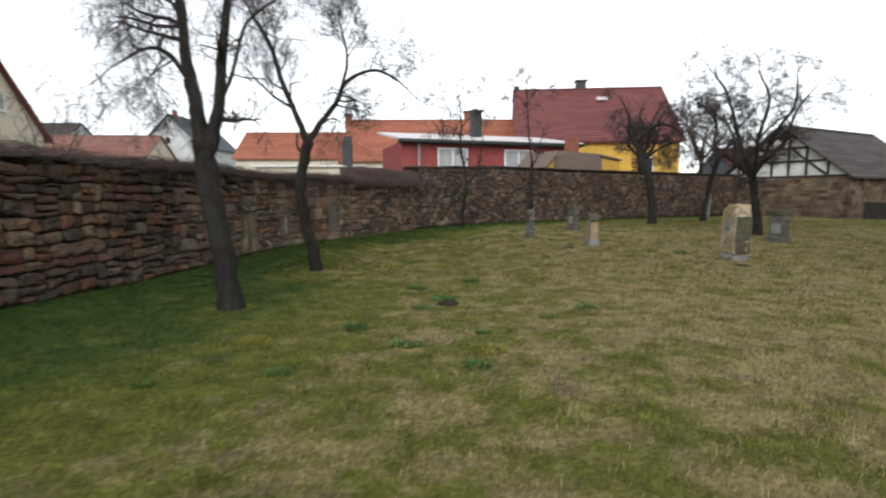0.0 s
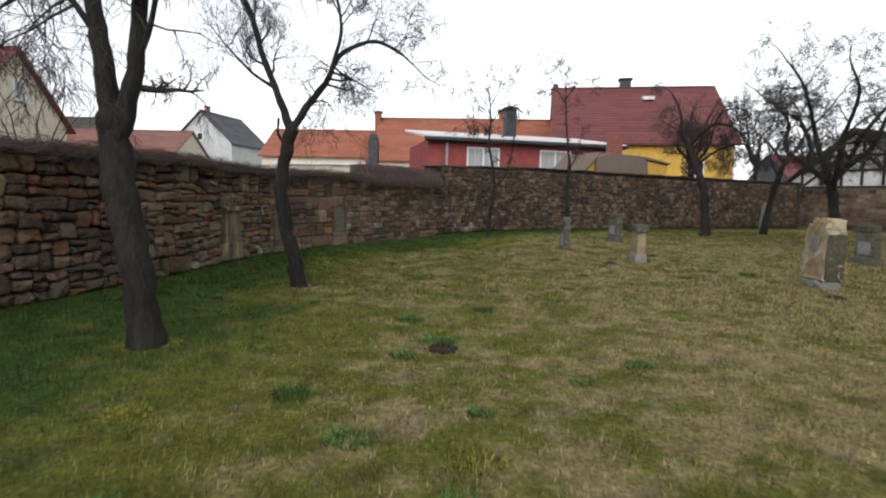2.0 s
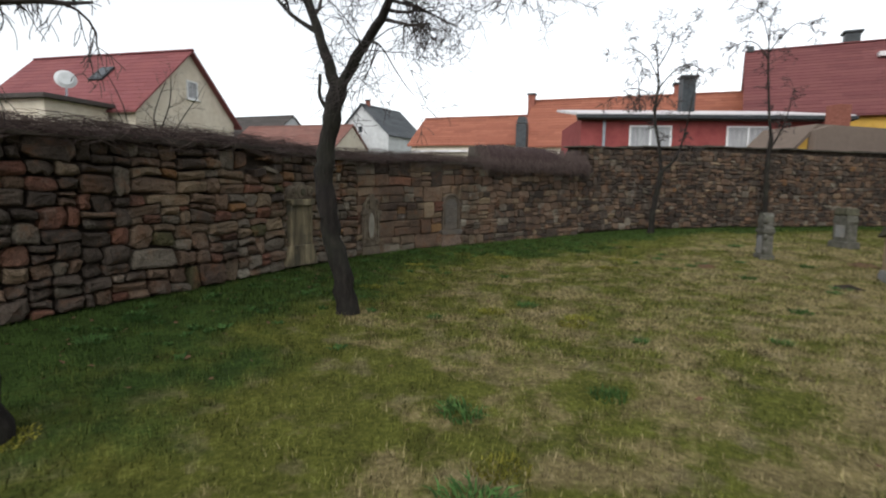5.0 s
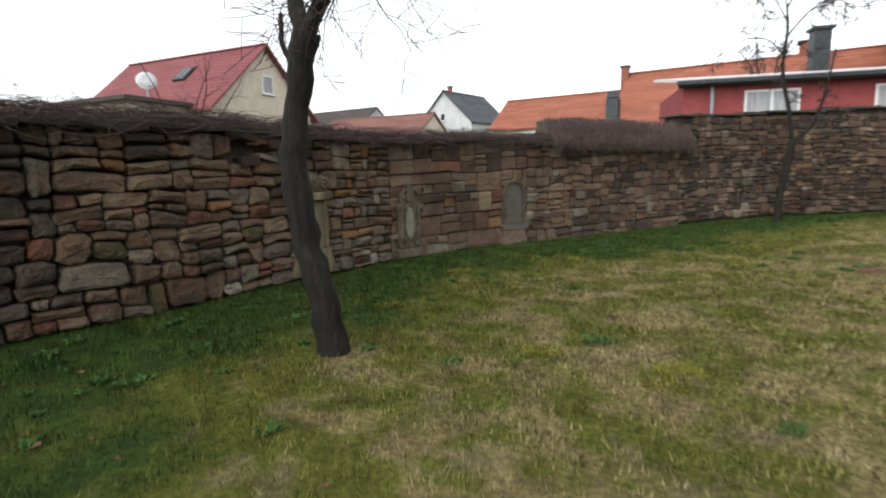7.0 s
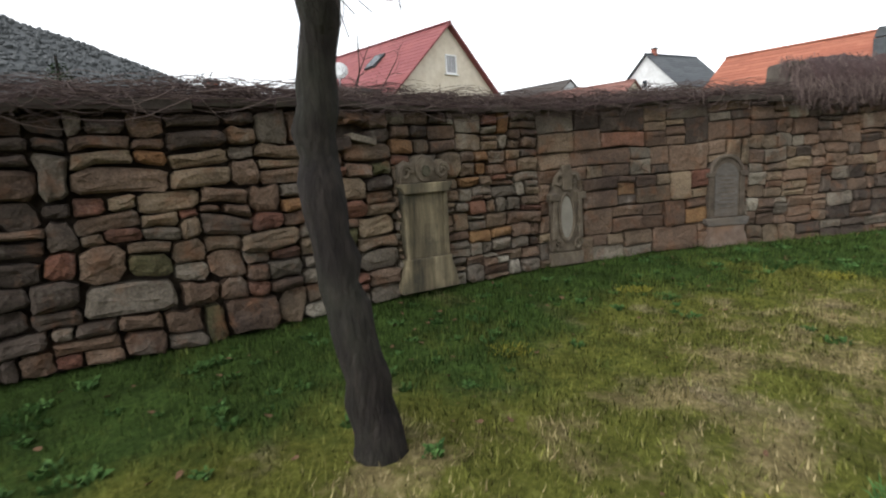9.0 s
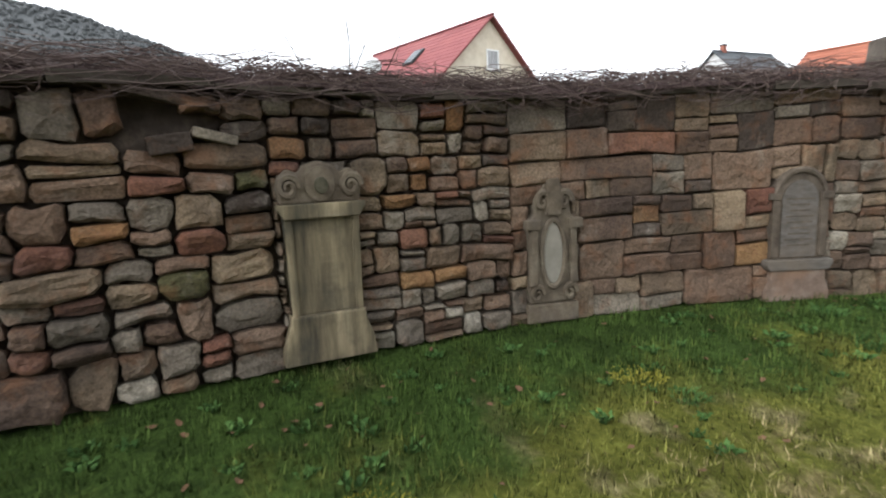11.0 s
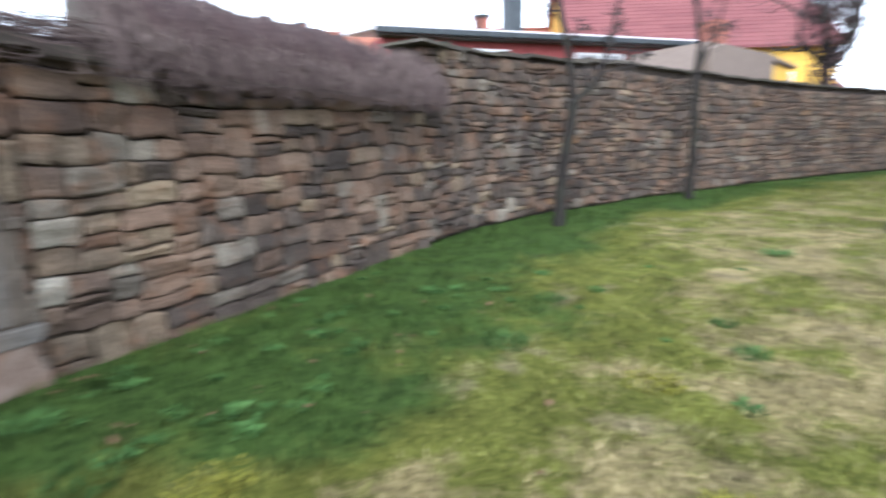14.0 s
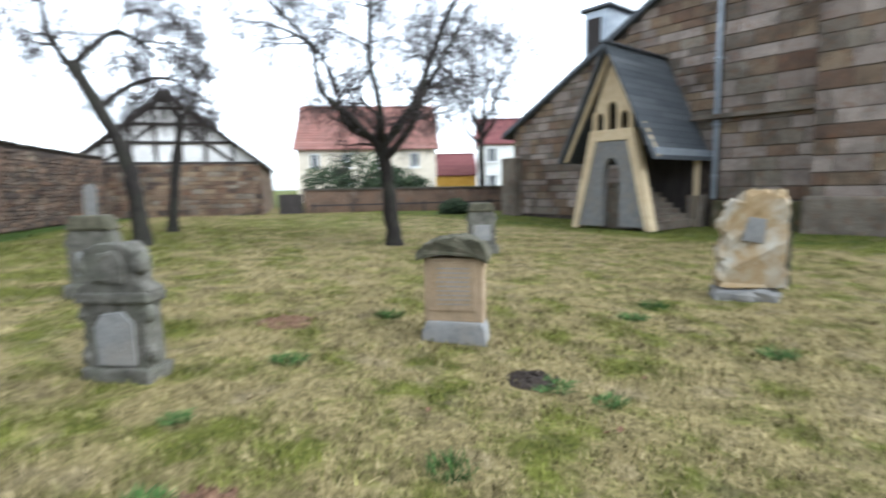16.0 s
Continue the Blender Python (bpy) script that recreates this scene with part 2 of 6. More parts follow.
def catmull(points, per=24):
    out = []
    p = [points[0]] + list(points) + [points[-1]]
    for i in range(1, len(p) - 2):
        a, b, c, d = (np.array(q, float) for q in p[i - 1:i + 3])
        for k in range(per):
            t = k / per
            out.append(.5 * (2 * b + (c - a) * t + (2 * a - 5 * b + 4 * c - d) * t * t + (3 * b - a - 3 * c + d) * t ** 3))
    out.append(np.array(points[-1], float))
    return np.array(out)


WALL_LINE = catmull([(-6.6, -9), (-6.1, 0), (-5.35, 6.5), (-4.87, 9.3), (-4.76, 11.2), (-4.66, 12.6), (-4.38, 14.1), (-3.85, 15.6), (-3.25, 16.7),
                     (-2.7, 17.7), (-1.2, 20.1), (0.4, 22.0), (4.3, 25.0), (9.2, 28.4), (14.4, 31.2), (18.2, 33.0)])
seg = np.hypot(*np.diff(WALL_LINE, axis=0).T)
ARC = np.concatenate([[0], np.cumsum(seg)])


def wall_xy(s):
    return np.array([np.interp(s, ARC, WALL_LINE[:, 0]), np.interp(s, ARC, WALL_LINE[:, 1])])


def wall_normal(s):
    s = min(max(s, .2), ARC[-1] - .2)
    d = wall_xy(s + .15) - wall_xy(s - .15)
    d = d / np.hypot(*d)
    return np.array([d[1], -d[0]])


def s_at_y(y):
    return float(np.interp(y, WALL_LINE[:, 1], ARC))


def height(x, y):
    """The lawn: nearly level, rising gently towards the far wall and a little along the near one."""
    h = .34 * step(12, 24, y)
    line_x = np.interp(y, WALL_LINE[:, 1], WALL_LINE[:, 0])
    h += .14 * step(2.2, 0.0, x - line_x) * (1 - .9 * step(14.5, 20, y))
    return h + .025 * noise.noise((x * .55, y * .55, 3.1)) + .012 * noise.noise((x * 1.9, y * 1.9, 7.7))


def mesh_of(name, verts, faces, mats, smooth=False):
    me = bpy.data.meshes.new(name)
    me.from_pydata([tuple(map(float, v)) for v in verts], [], faces)
    for m in (mats if isinstance(mats, (list, tuple)) else [mats]):
        me.materials.append(m)
    if smooth:
        me.polygons.foreach_set("use_smooth", [True] * len(me.polygons))
    return me


def thing(name, label, category, group="", kind="", at=None):
    ob = new(name)
    if at is not None:
        ob.matrix_world = at
    return tagged(ob, label, category, group, kind)


def part(name, bm, mat, parent, label=""):
    """Links a bmesh, given in its thing's own space, as one mesh object under the thing or part."""
    me = bpy.data.meshes.new(name)
    bm.to_mesh(me)
    bm.free()
    me.materials.append(mat)
    ob = new(name, me)
    ob.parent = parent
    if label:
        ob["label"] = label
    return ob


def part_mesh(name, me, parent, label=""):
    ob = new(name, me)
    ob.parent = parent
    if label:
        ob["label"] = label
    return ob


def add_box(bm, x0, x1, y0, y1, z0, z1, bevel=0.0, m=None):
    made = bmesh.ops.create_cube(bm, size=1, matrix=Matrix.Translation(((x0 + x1) / 2, (y0 + y1) / 2, (z0 + z1) / 2)) @ Matrix.Diagonal((x1 - x0, y1 - y0, z1 - z0, 1)))
    vs = made["verts"]
    if bevel:
        es = list({e for v in vs for e in v.link_edges})
        got = bmesh.ops.bevel(bm, geom=es, offset=bevel, segments=2, affect='EDGES', profile=.6)
        vs = list({v for f in got["faces"] for v in f.verts} | {v for v in vs if v.is_valid})
    if m is not None:
        bmesh.ops.transform(bm, matrix=m, verts=vs)
    return vs


def box(*args, **kw):
    bm = bmesh.new()
    add_box(bm, *args, **kw)
    return bm


def prism(points, y0, y1, bevel=0.0):
    """A solid from an outline in x and z, from y0 to y1."""
    bm = bmesh.new()
    a = [bm.verts.new((x, y0, z)) for x, z in points]
    b = [bm.verts.new((x, y1, z)) for x, z in points]
    n = len(points)
    bm.faces.new(a)
    bm.faces.new(b[::-1])
    for i in range(n):
        bm.faces.new((a[(i + 1) % n], a[i], b[i], b[(i + 1) % n]))
    bmesh.ops.recalc_face_normals(bm, faces=bm.faces[:])
    if bevel:
        bmesh.ops.bevel(bm, geom=bm.edges[:], offset=bevel, segments=2, affect='EDGES', profile=.6)
    return bm


class Heap:
    """Gathers many small solids into one mesh."""
    def __init__(self):
        self.verts, self.faces, self.slots = [], [], []

    def add(self, verts, faces, slot=0):
        k = len(self.verts)
        self.verts.extend(verts)
        self.faces.extend([tuple(i + k for i in f) for f in faces])
        self.slots.extend([slot] * len(faces))

    def mesh(self, name, mats, smooth=False):
        me = mesh_of(name, self.verts, self.faces, mats, smooth)
        me.polygons.foreach_set("material_index", self.slots)
        return me


def tube(heap, points, radii, sides, slot=0):
    pts = [Vector(p) for p in points]
    verts, faces = [], []
    side = None
    for i, p in enumerate(pts):
        d = (pts[min(i + 1, len(pts) - 1)] - pts[max(i - 1, 0)]).normalized()
        if side is None:
            side = d.orthogonal().normalized()
        side = (side - d * side.dot(d))
        side = side.normalized() if side.length > 1e-6 else d.orthogonal().normalized()
        up = d.cross(side)
        for k in range(sides):
            a = 2 * math.pi * k / sides
            verts.append(p + radii[i] * (math.cos(a) * side + math.sin(a) * up))
    for i in range(len(pts) - 1):
        for k in range(sides):
            j = (k + 1) % sides
            faces.append((i * sides + k, i * sides + j, (i + 1) * sides + j, (i + 1) * sides + k))
    verts.append(pts[-1])
    e = (len(pts) - 1) * sides
    for k in range(sides):
        faces.append((e + k, e + (k + 1) % sides, len(verts) - 1))
    heap.add(verts, faces, slot)


# ---- ground: one sheet to the horizon ----
def lawn_material():
    m = bpy.data.materials.new("winter_lawn")
    m.use_nodes = True
    n, l = m.node_tree.nodes, m.node_tree.links
    bsdf = n["Principled BSDF"]
    bsdf.inputs["Roughness"].default_value = .95
    bsdf.inputs["Specular IOR Level"].default_value = .1
    return m, n, l, bsdf


def lawn_colours(n, l, fine_output, straw, green, shade_green):
    """Mixes straw and green by patches, greener along the wall."""
    geo = n.new("ShaderNodeNewGeometry")
    patch = n.new("ShaderNodeTexNoise")
    patch.inputs["Scale"].default_value = 1.5
    patch.inputs["Detail"].default_value = 9
    patch.inputs["Roughness"].default_value = .68
    l.new(geo.outputs["Position"], patch.inputs["Vector"])
    near_wall = n.new("ShaderNodeAttribute")
    near_wall.attribute_name = "green"
    add = n.new("ShaderNodeMath")
    l.new(patch.outputs["Fac"], add.inputs[0])
    l.new(near_wall.outputs["Fac"], add.inputs[1])
    cut = n.new("ShaderNodeMapRange")
    cut.inputs["From Min"].default_value = .43
    cut.inputs["From Max"].default_value = .54
    l.new(add.outputs[0], cut.inputs["Value"])

    def ramp(colours):
        r = n.new("ShaderNodeValToRGB")
        e = r.color_ramp.elements
        while len(e) < len(colours):
            e.new(.5)
        for i, c in enumerate(colours):
            e[i].position = .25 + .5 * i / (len(colours) - 1)
            e[i].color = (*c, 1)
        l.new(fine_output, r.inputs["Fac"])
        return r.outputs["Color"]
    a = n.new("ShaderNodeMix")
    a.data_type = 'RGBA'
    l.new(cut.outputs["Result"], a.inputs[0])
    l.new(ramp(straw), a.inputs[6])
    l.new(ramp(green), a.inputs[7])
    tone = n.new("ShaderNodeTexNoise")
    tone.inputs["Scale"].default_value = 3.6
    tone.inputs["Detail"].default_value = 6
    tone.inputs["Roughness"].default_value = .65
    l.new(geo.outputs["Position"], tone.inputs["Vector"])
    gain = n.new("ShaderNodeMapRange")
    gain.inputs["From Min"].default_value = .32
    gain.inputs["From Max"].default_value = .68
    gain.inputs["To Min"].default_value = .66
    gain.inputs["To Max"].default_value = 1.32
    l.new(tone.outputs["Fac"], gain.inputs["Value"])
    thatch = n.new("ShaderNodeTexNoise")
    thatch.inputs["Scale"].default_value = 2.3
    thatch.inputs["Detail"].default_value = 7
    thatch.inputs["Roughness"].default_value = .6
    off = n.new("ShaderNodeMapping")
    off.inputs["Location"].default_value = (31, 12, 4)
    l.new(geo.outputs["Position"], off.inputs["Vector"])
    l.new(off.outputs["Vector"], thatch.inputs["Vector"])
    worn = n.new("ShaderNodeMapRange")
    worn.inputs["From Min"].default_value = .55
    worn.inputs["From Max"].default_value = .68
    worn.inputs["To Max"].default_value = .6
    l.new(thatch.outputs["Fac"], worn.inputs["Value"])
    dead = n.new("ShaderNodeMix")
    dead.data_type = 'RGBA'
    l.new(worn.outputs["Result"], dead.inputs[0])
    l.new(a.outputs[2], dead.inputs[6])
    l.new(ramp(THATCH), dead.inputs[7])
    b = n.new("ShaderNodeMix")
    b.data_type = 'RGBA'
    lush = n.new("ShaderNodeMapRange")
    lush.inputs["From Min"].default_value = .72
    lush.inputs["From Max"].default_value = .98
    l.new(add.outputs[0], lush.inputs["Value"])
    l.new(lush.outputs["Result"], b.inputs[0])
    l.new(dead.outputs[2], b.inputs[6])
    l.new(ramp(shade_green), b.inputs[7])
    out = n.new("ShaderNodeVectorMath")
    out.operation = 'SCALE'
    l.new(b.outputs[2], out.inputs[0])
    l.new(gain.outputs["Result"], out.inputs["Scale"])
    return out.outputs["Vector"]


THATCH = [(.05, .039, .023), (.175, .138, .082), (.34, .275, .18)]
STRAW = [(.052, .043, .017), (.174, .14, .062), (.35, .288, .148)]
GREEN = [(.028, .032, .006), (.085, .091, .016), (.168, .17, .042)]
LUSH = [(.014, .026, .005), (.032, .056, .011), (.066, .104, .025)]
LAWN, n, l, bsdf = lawn_material()
geo = n.new("ShaderNodeNewGeometry")
fine = n.new("ShaderNodeTexNoise")
fine.inputs["Scale"].default_value = 22
fine.inputs["Detail"].default_value = 8
fine.inputs["Roughness"].default_value = .75
l.new(geo.outputs["Position"], fine.inputs["Vector"])
l.new(lawn_colours(n, l, fine.outputs["Fac"], STRAW, GREEN, LUSH), bsdf.inputs["Base Color"])
b = n.new("ShaderNodeBump")
b.inputs["Strength"].default_value = .8
b.inputs["Distance"].default_value = .03
l.new(fine.outputs["Fac"], b.inputs["Height"])
l.new(b.outputs["Normal"], bsdf.inputs["Normal"])
BLADE, n, l, bsdf = lawn_material()
geo = n.new("ShaderNodeNewGeometry")
l.new(lawn_colours(n, l, geo.outputs["Random Per Island"], STRAW, GREEN, LUSH), bsdf.inputs["Base Color"])


def greenness(x, y):
    """How lush the grass is: most along the foot of the wall."""
    line_x = float(np.interp(y, WALL_LINE[:, 1], WALL_LINE[:, 0]))
    slope = 1.0 if y < 16 else .62
    d = (x - line_x) * slope
    reach = 5.4 - 2.4 * step(7.0, 11.0, y) - .7 * step(12.5, 15, y)
    g = .54 * step(reach, .6, d + .8 * noise.noise((x * .6, y * .6, 1.7)))
    g += .1 * step(18, 24, y) * step(9, 2, y - 24 + .2 * x)
    g -= .07 * step(.8, 3.0, x)
    church_d = .6 * (y - 17.1) - .8 * (x - 23.76)
    g += .34 * step(5.2, 3.4, church_d + .9 * noise.noise((x * .5, y * .5, 4.4))) * step(5, 9, x)
    g += .2 * max(0, noise.noise((x * 1.7, y * 1.7, 9.3)) - .25)
    return g


xs = np.concatenate([[-900, -300, -120, -70, -40, -25, -16], np.arange(-10, 28, .25), [29, 32, 36, 42, 50, 70, 120, 300, 900]])
ys = np.concatenate([[-900, -300, -100, -40, -20, -12], np.arange(-8, 38, .25), [39, 42, 46, 52, 60, 80, 120, 300, 900]])
verts = [(x, y, height(x, y)) for y in ys for x in xs]
nx = len(xs)
faces = [(j * nx + i, j * nx + i + 1, (j + 1) * nx + i + 1, (j + 1) * nx + i) for j in range(len(ys) - 1) for i in range(nx - 1)]
ground_mesh = mesh_of("ground", verts, faces, LAWN, True)
attr = ground_mesh.attributes.new("green", 'FLOAT', 'POINT')
attr.data.foreach_set("value", [greenness(v[0], v[1]) for v in verts])
ground = tagged(new("ground", ground_mesh), "patchy winter lawn of straw-coloured and green grass", "lawn", kind="structure")


# ---- churchyard wall ----
def wall_base(s):
    x, y = wall_xy(s)
    return height(x, y)


S_STEP = s_at_y(20.2)      # beyond this the wall is higher


def wall_top(s):
    return 1.98 + .03 * math.sin(s * 1.3) if s < S_STEP else 2.62 + .2 * step(S_STEP, S_STEP + 6, s) + .04 * noise.noise((s * .9, 0, 0))


def wall_solid(s0, s1, top, thick, name, step_s=.3):
    vs, fs = [], []
    stations = np.linspace(s0, s1, max(2, int((s1 - s0) / step_s)))
    for s in stations:
        (x, y), nrm = wall_xy(s), wall_normal(s)
        bx, by = x - nrm[0] * thick, y - nrm[1] * thick
        x, y = x - nrm[0] * .08, y - nrm[1] * .08
        vs += [(x, y, height(x, y) - .4), (x, y, top(s)), (bx, by, top(s)), (bx, by, height(x, y) - .4)]
    for i in range(len(stations) - 1):
        for k in range(4):
            j = (k + 1) % 4
            fs.append((i * 4 + k, (i + 1) * 4 + k, (i + 1) * 4 + j, i * 4 + j))
    fs += [(0, 1, 2, 3), tuple(len(vs) - 4 + k for k in (3, 2, 1, 0))]
    return mesh_of(name, vs, fs, MORTAR)


boundary_wall = tagged(new("wall_west", wall_solid(0, ARC[-1], wall_top, .5, "wall_west")),
                       "old churchyard wall of mixed red, brown and grey rubble stone", "stone wall", kind="structure")

MONUMENTS = {"t1": (s_at_y(12.6) - .24, s_at_y(12.6) + .24, .14, 1.42), "t2": (s_at_y(14.38) - .19, s_at_y(14.38) + .19, .12, 1.08), "t3": (s_at_y(16.42) - .22, s_at_y(16.42) + .22, .1, 1.16)}
rng = random.Random(11)


def split(r, big_w, big_h, out):
    s0, s1, z0, z1 = r
    w, h = s1 - s0, z1 - z0
    if w > big_w * rng.uniform(.55, 1.3) and w > 1.1 * h:
        k = s0 + w * rng.uniform(.33, .67)
        split((s0, k, z0, z1), big_w, big_h, out)
        split((k, s1, z0, z1), big_w, big_h, out)
    elif h > big_h * rng.uniform(.55, 1.3):
        k = z0 + h * rng.uniform(.33, .67)
        split((s0, s1, z0, k), big_w, big_h, out)
        split((s0, s1, k, z1), big_w, big_h, out)
    else:
        out.append(r)


def courses(s0, s1, bottom, top, course, big_w, big_h):
    """Squared stones in rough courses, each an outline in s and z."""
    out = []
    z = bottom
    while z < top - .05:
        h = course * rng.uniform(.75, 1.3)
        if top - z - h < course * .45:
            h = top - z
        s = s0
        while s < s1 - .02:
            w = big_w * rng.uniform(1.0, 2.2)
            if s1 - s - w < big_w * .5:
                w = s1 - s
            split((s, s + w, z, z + h), big_w, big_h, out)
            s += w
        z += h
    return [[(a, c), (b, c), (b, d), (a, d)] for a, b, c, d in out]


def clip(poly, nx, nz, lim):
    """The part of an outline where nx s + nz z <= lim."""
    out = []
    for i, (a, b) in enumerate(poly):
        c, d = poly[(i + 1) % len(poly)]
        u, v = nx * a + nz * b - lim, nx * c + nz * d - lim
        if u <= 0:
            out.append((a, b))
        if (u < 0 < v) or (v < 0 < u):
            k = u / (u - v)
            out.append((a + (c - a) * k, b + (d - b) * k))
    return out


def area(poly):
    return .5 * sum(a * d - c * b for (a, b), (c, d) in zip(poly, poly[1:] + poly[:1]))


def softened(poly, cut):
    """Cuts an outline's corners unevenly and bends its sides."""
    out = []
    short = min(max(p[k] for p in poly) - min(p[k] for p in poly) for k in (0, 1))
    for i, (a, b) in enumerate(poly):
        c, d = poly[(i + 1) % len(poly)]
        ln = max(math.hypot(c - a, d - b), .01)
        e, f = (min(.3, cut * rng.uniform(.3, 1.9) * short / ln) for k in (0, 1))
        bow = rng.uniform(-.05, .03) * short / ln
        k = rng.uniform(.38, .62)
        out += [(a + (c - a) * e, b + (d - b) * e), (a + (c - a) * k + bow * (d - b), b + (d - b) * k - bow * (c - a)), (c + (a - c) * f, d + (b - d) * f)]
    return out


def stone(poly, jitter, warp, proud, rounding, bevel):
    """One stone of the wall's face; gives its points and faces. Neighbours bend alike, so that joints stay tight."""
    def warped(s, z):
        dz = warp * noise.noise((s * 1.1, z * .8, 5.0)) + .5 * warp * noise.noise((s * 2.7, z * 2.2, 8.0)) + jitter * noise.noise((s * 6.5, z * 6.5, 2.0))
        ds = .8 * warp * noise.noise((s * .9, z * 1.5, 15.0)) + jitter * noise.noise((s * 6.5, z * 6.5, 22.0))
        return s + ds, z + dz
    outline = softened(poly, rounding)
    n = len(outline)
    cs, cz = (sum(p[k] for p in outline) / n for k in (0, 1))
    turn = rng.gauss(0, .22 * rounding)
    outline = [(cs + (a - cs) * math.cos(turn) - (b - cz) * math.sin(turn), cz + (a - cs) * math.sin(turn) + (b - cz) * math.cos(turn)) for a, b in outline]
    w = max(p[0] for p in outline) - min(p[0] for p in outline)
    h = max(p[1] for p in outline) - min(p[1] for p in outline)
    gap = rng.uniform(.002, .007) + (rng.uniform(.003, .013) if rng.random() < .4 else 0)
    gap *= min(1.0, proud / .045)
    depth = proud * rng.uniform(.35, 1.5)
    tilt_s, tilt_z = rng.uniform(-.035, .035), rng.uniform(-.035, .025)
    inset = min(bevel * rng.uniform(.7, 1.5), .2 * min(w, h))
    seed = rng.uniform(0, 90)
    verts = []

    def put(s, z, d):
        a, b = warped(s, z)
        x, y = wall_xy(a)
        nrm = wall_normal(a)
        verts.append((x + nrm[0] * d, y + nrm[1] * d, b + WALL_SHIFT(a)))
    for shrink, d in ((gap, -.1), (gap + .1 * inset, depth * .55), (gap + inset, depth * .92), (gap + inset + .16 * min(w, h), depth)):
        for a, b in outline:
            u, v = (a - cs), (b - cz)
            e = shrink * rng.uniform(.75, 1.25)
            u2, v2 = u * max(.1, 1 - 2 * e / w), v * max(.1, 1 - 2 * e / h)
            lump = .42 * proud * noise.noise((u2 * 14, v2 * 14, seed)) if d > 0 else 0
            put(cs + u2, cz + v2, d + (tilt_s * u / w + tilt_z * v / h + lump if d > 0 else 0))
    put(cs + rng.uniform(-.1, .1) * w, cz + rng.uniform(-.1, .1) * h, depth * 1.02 + .3 * proud * noise.noise((0, 0, seed)))
    faces = []
    for k in range(3):
        for i in range(n):
            j = (i + 1) % n
            faces.append((k * n + i, k * n + j, (k + 1) * n + j, (k + 1) * n + i))
    faces += [(3 * n + i, 3 * n + (i + 1) % n, 4 * n) for i in range(n)]
    return verts, faces


def WALL_SHIFT(s):
    x, y = wall_xy(s)
    return .34 * step(12, 24, y) * (1 if s > S_STEP else .6)


def pick(weights):
    names, w = zip(*weights)
    return rng.choices(names, w)[0]


RUBBLE = (("brown", 4), ("red", 2), ("tan", 3.5), ("grey", 4), ("dark", 1.2), ("orange", .8), ("moss", .6))
ASHLAR = (("brown", 8), ("tan", 3.2), ("grey", .8), ("red", .3), ("dark", 1), ("orange", .3))
PALE_PATCH = (("pale", 1.6), ("tan", 3), ("grey", 3), ("brown", 2.2))
FAR_MIX = (("brown", 5), ("tan", 1.1), ("grey", 1.0), ("dark", 8), ("orange", .1))


def mix_at(s, z):
    y = wall_xy(s)[1]
    if z < .2 and 10.5 < y < 17:
        return (("grey", 3), ("pale", 2), ("tan", 2.5))
    if z > 1.62 and rng.random() < (.55 if y < 12.5 else .22):
        return (("dark", 4), ("brown", 2))
    if y < 9.8:
        return (("brown", 5), ("dark", 8), ("red", 2.6), ("tan", .8), ("grey", .6), ("orange", .3), ("moss", .3))
    if y < 12.3:
        return RUBBLE
    if y < 13.9:
        return (("grey", 4), ("brown", 3), ("tan", 4), ("orange", .9), ("red", .6), ("pale", .5), ("dark", .3))
    if y < 16.7:
        return ASHLAR
    if y < 17.35:
        return PALE_PATCH
    if y < 20.2:
        return (("brown", 7), ("tan", 1.6), ("grey", .8), ("dark", 6))
    return FAR_MIX


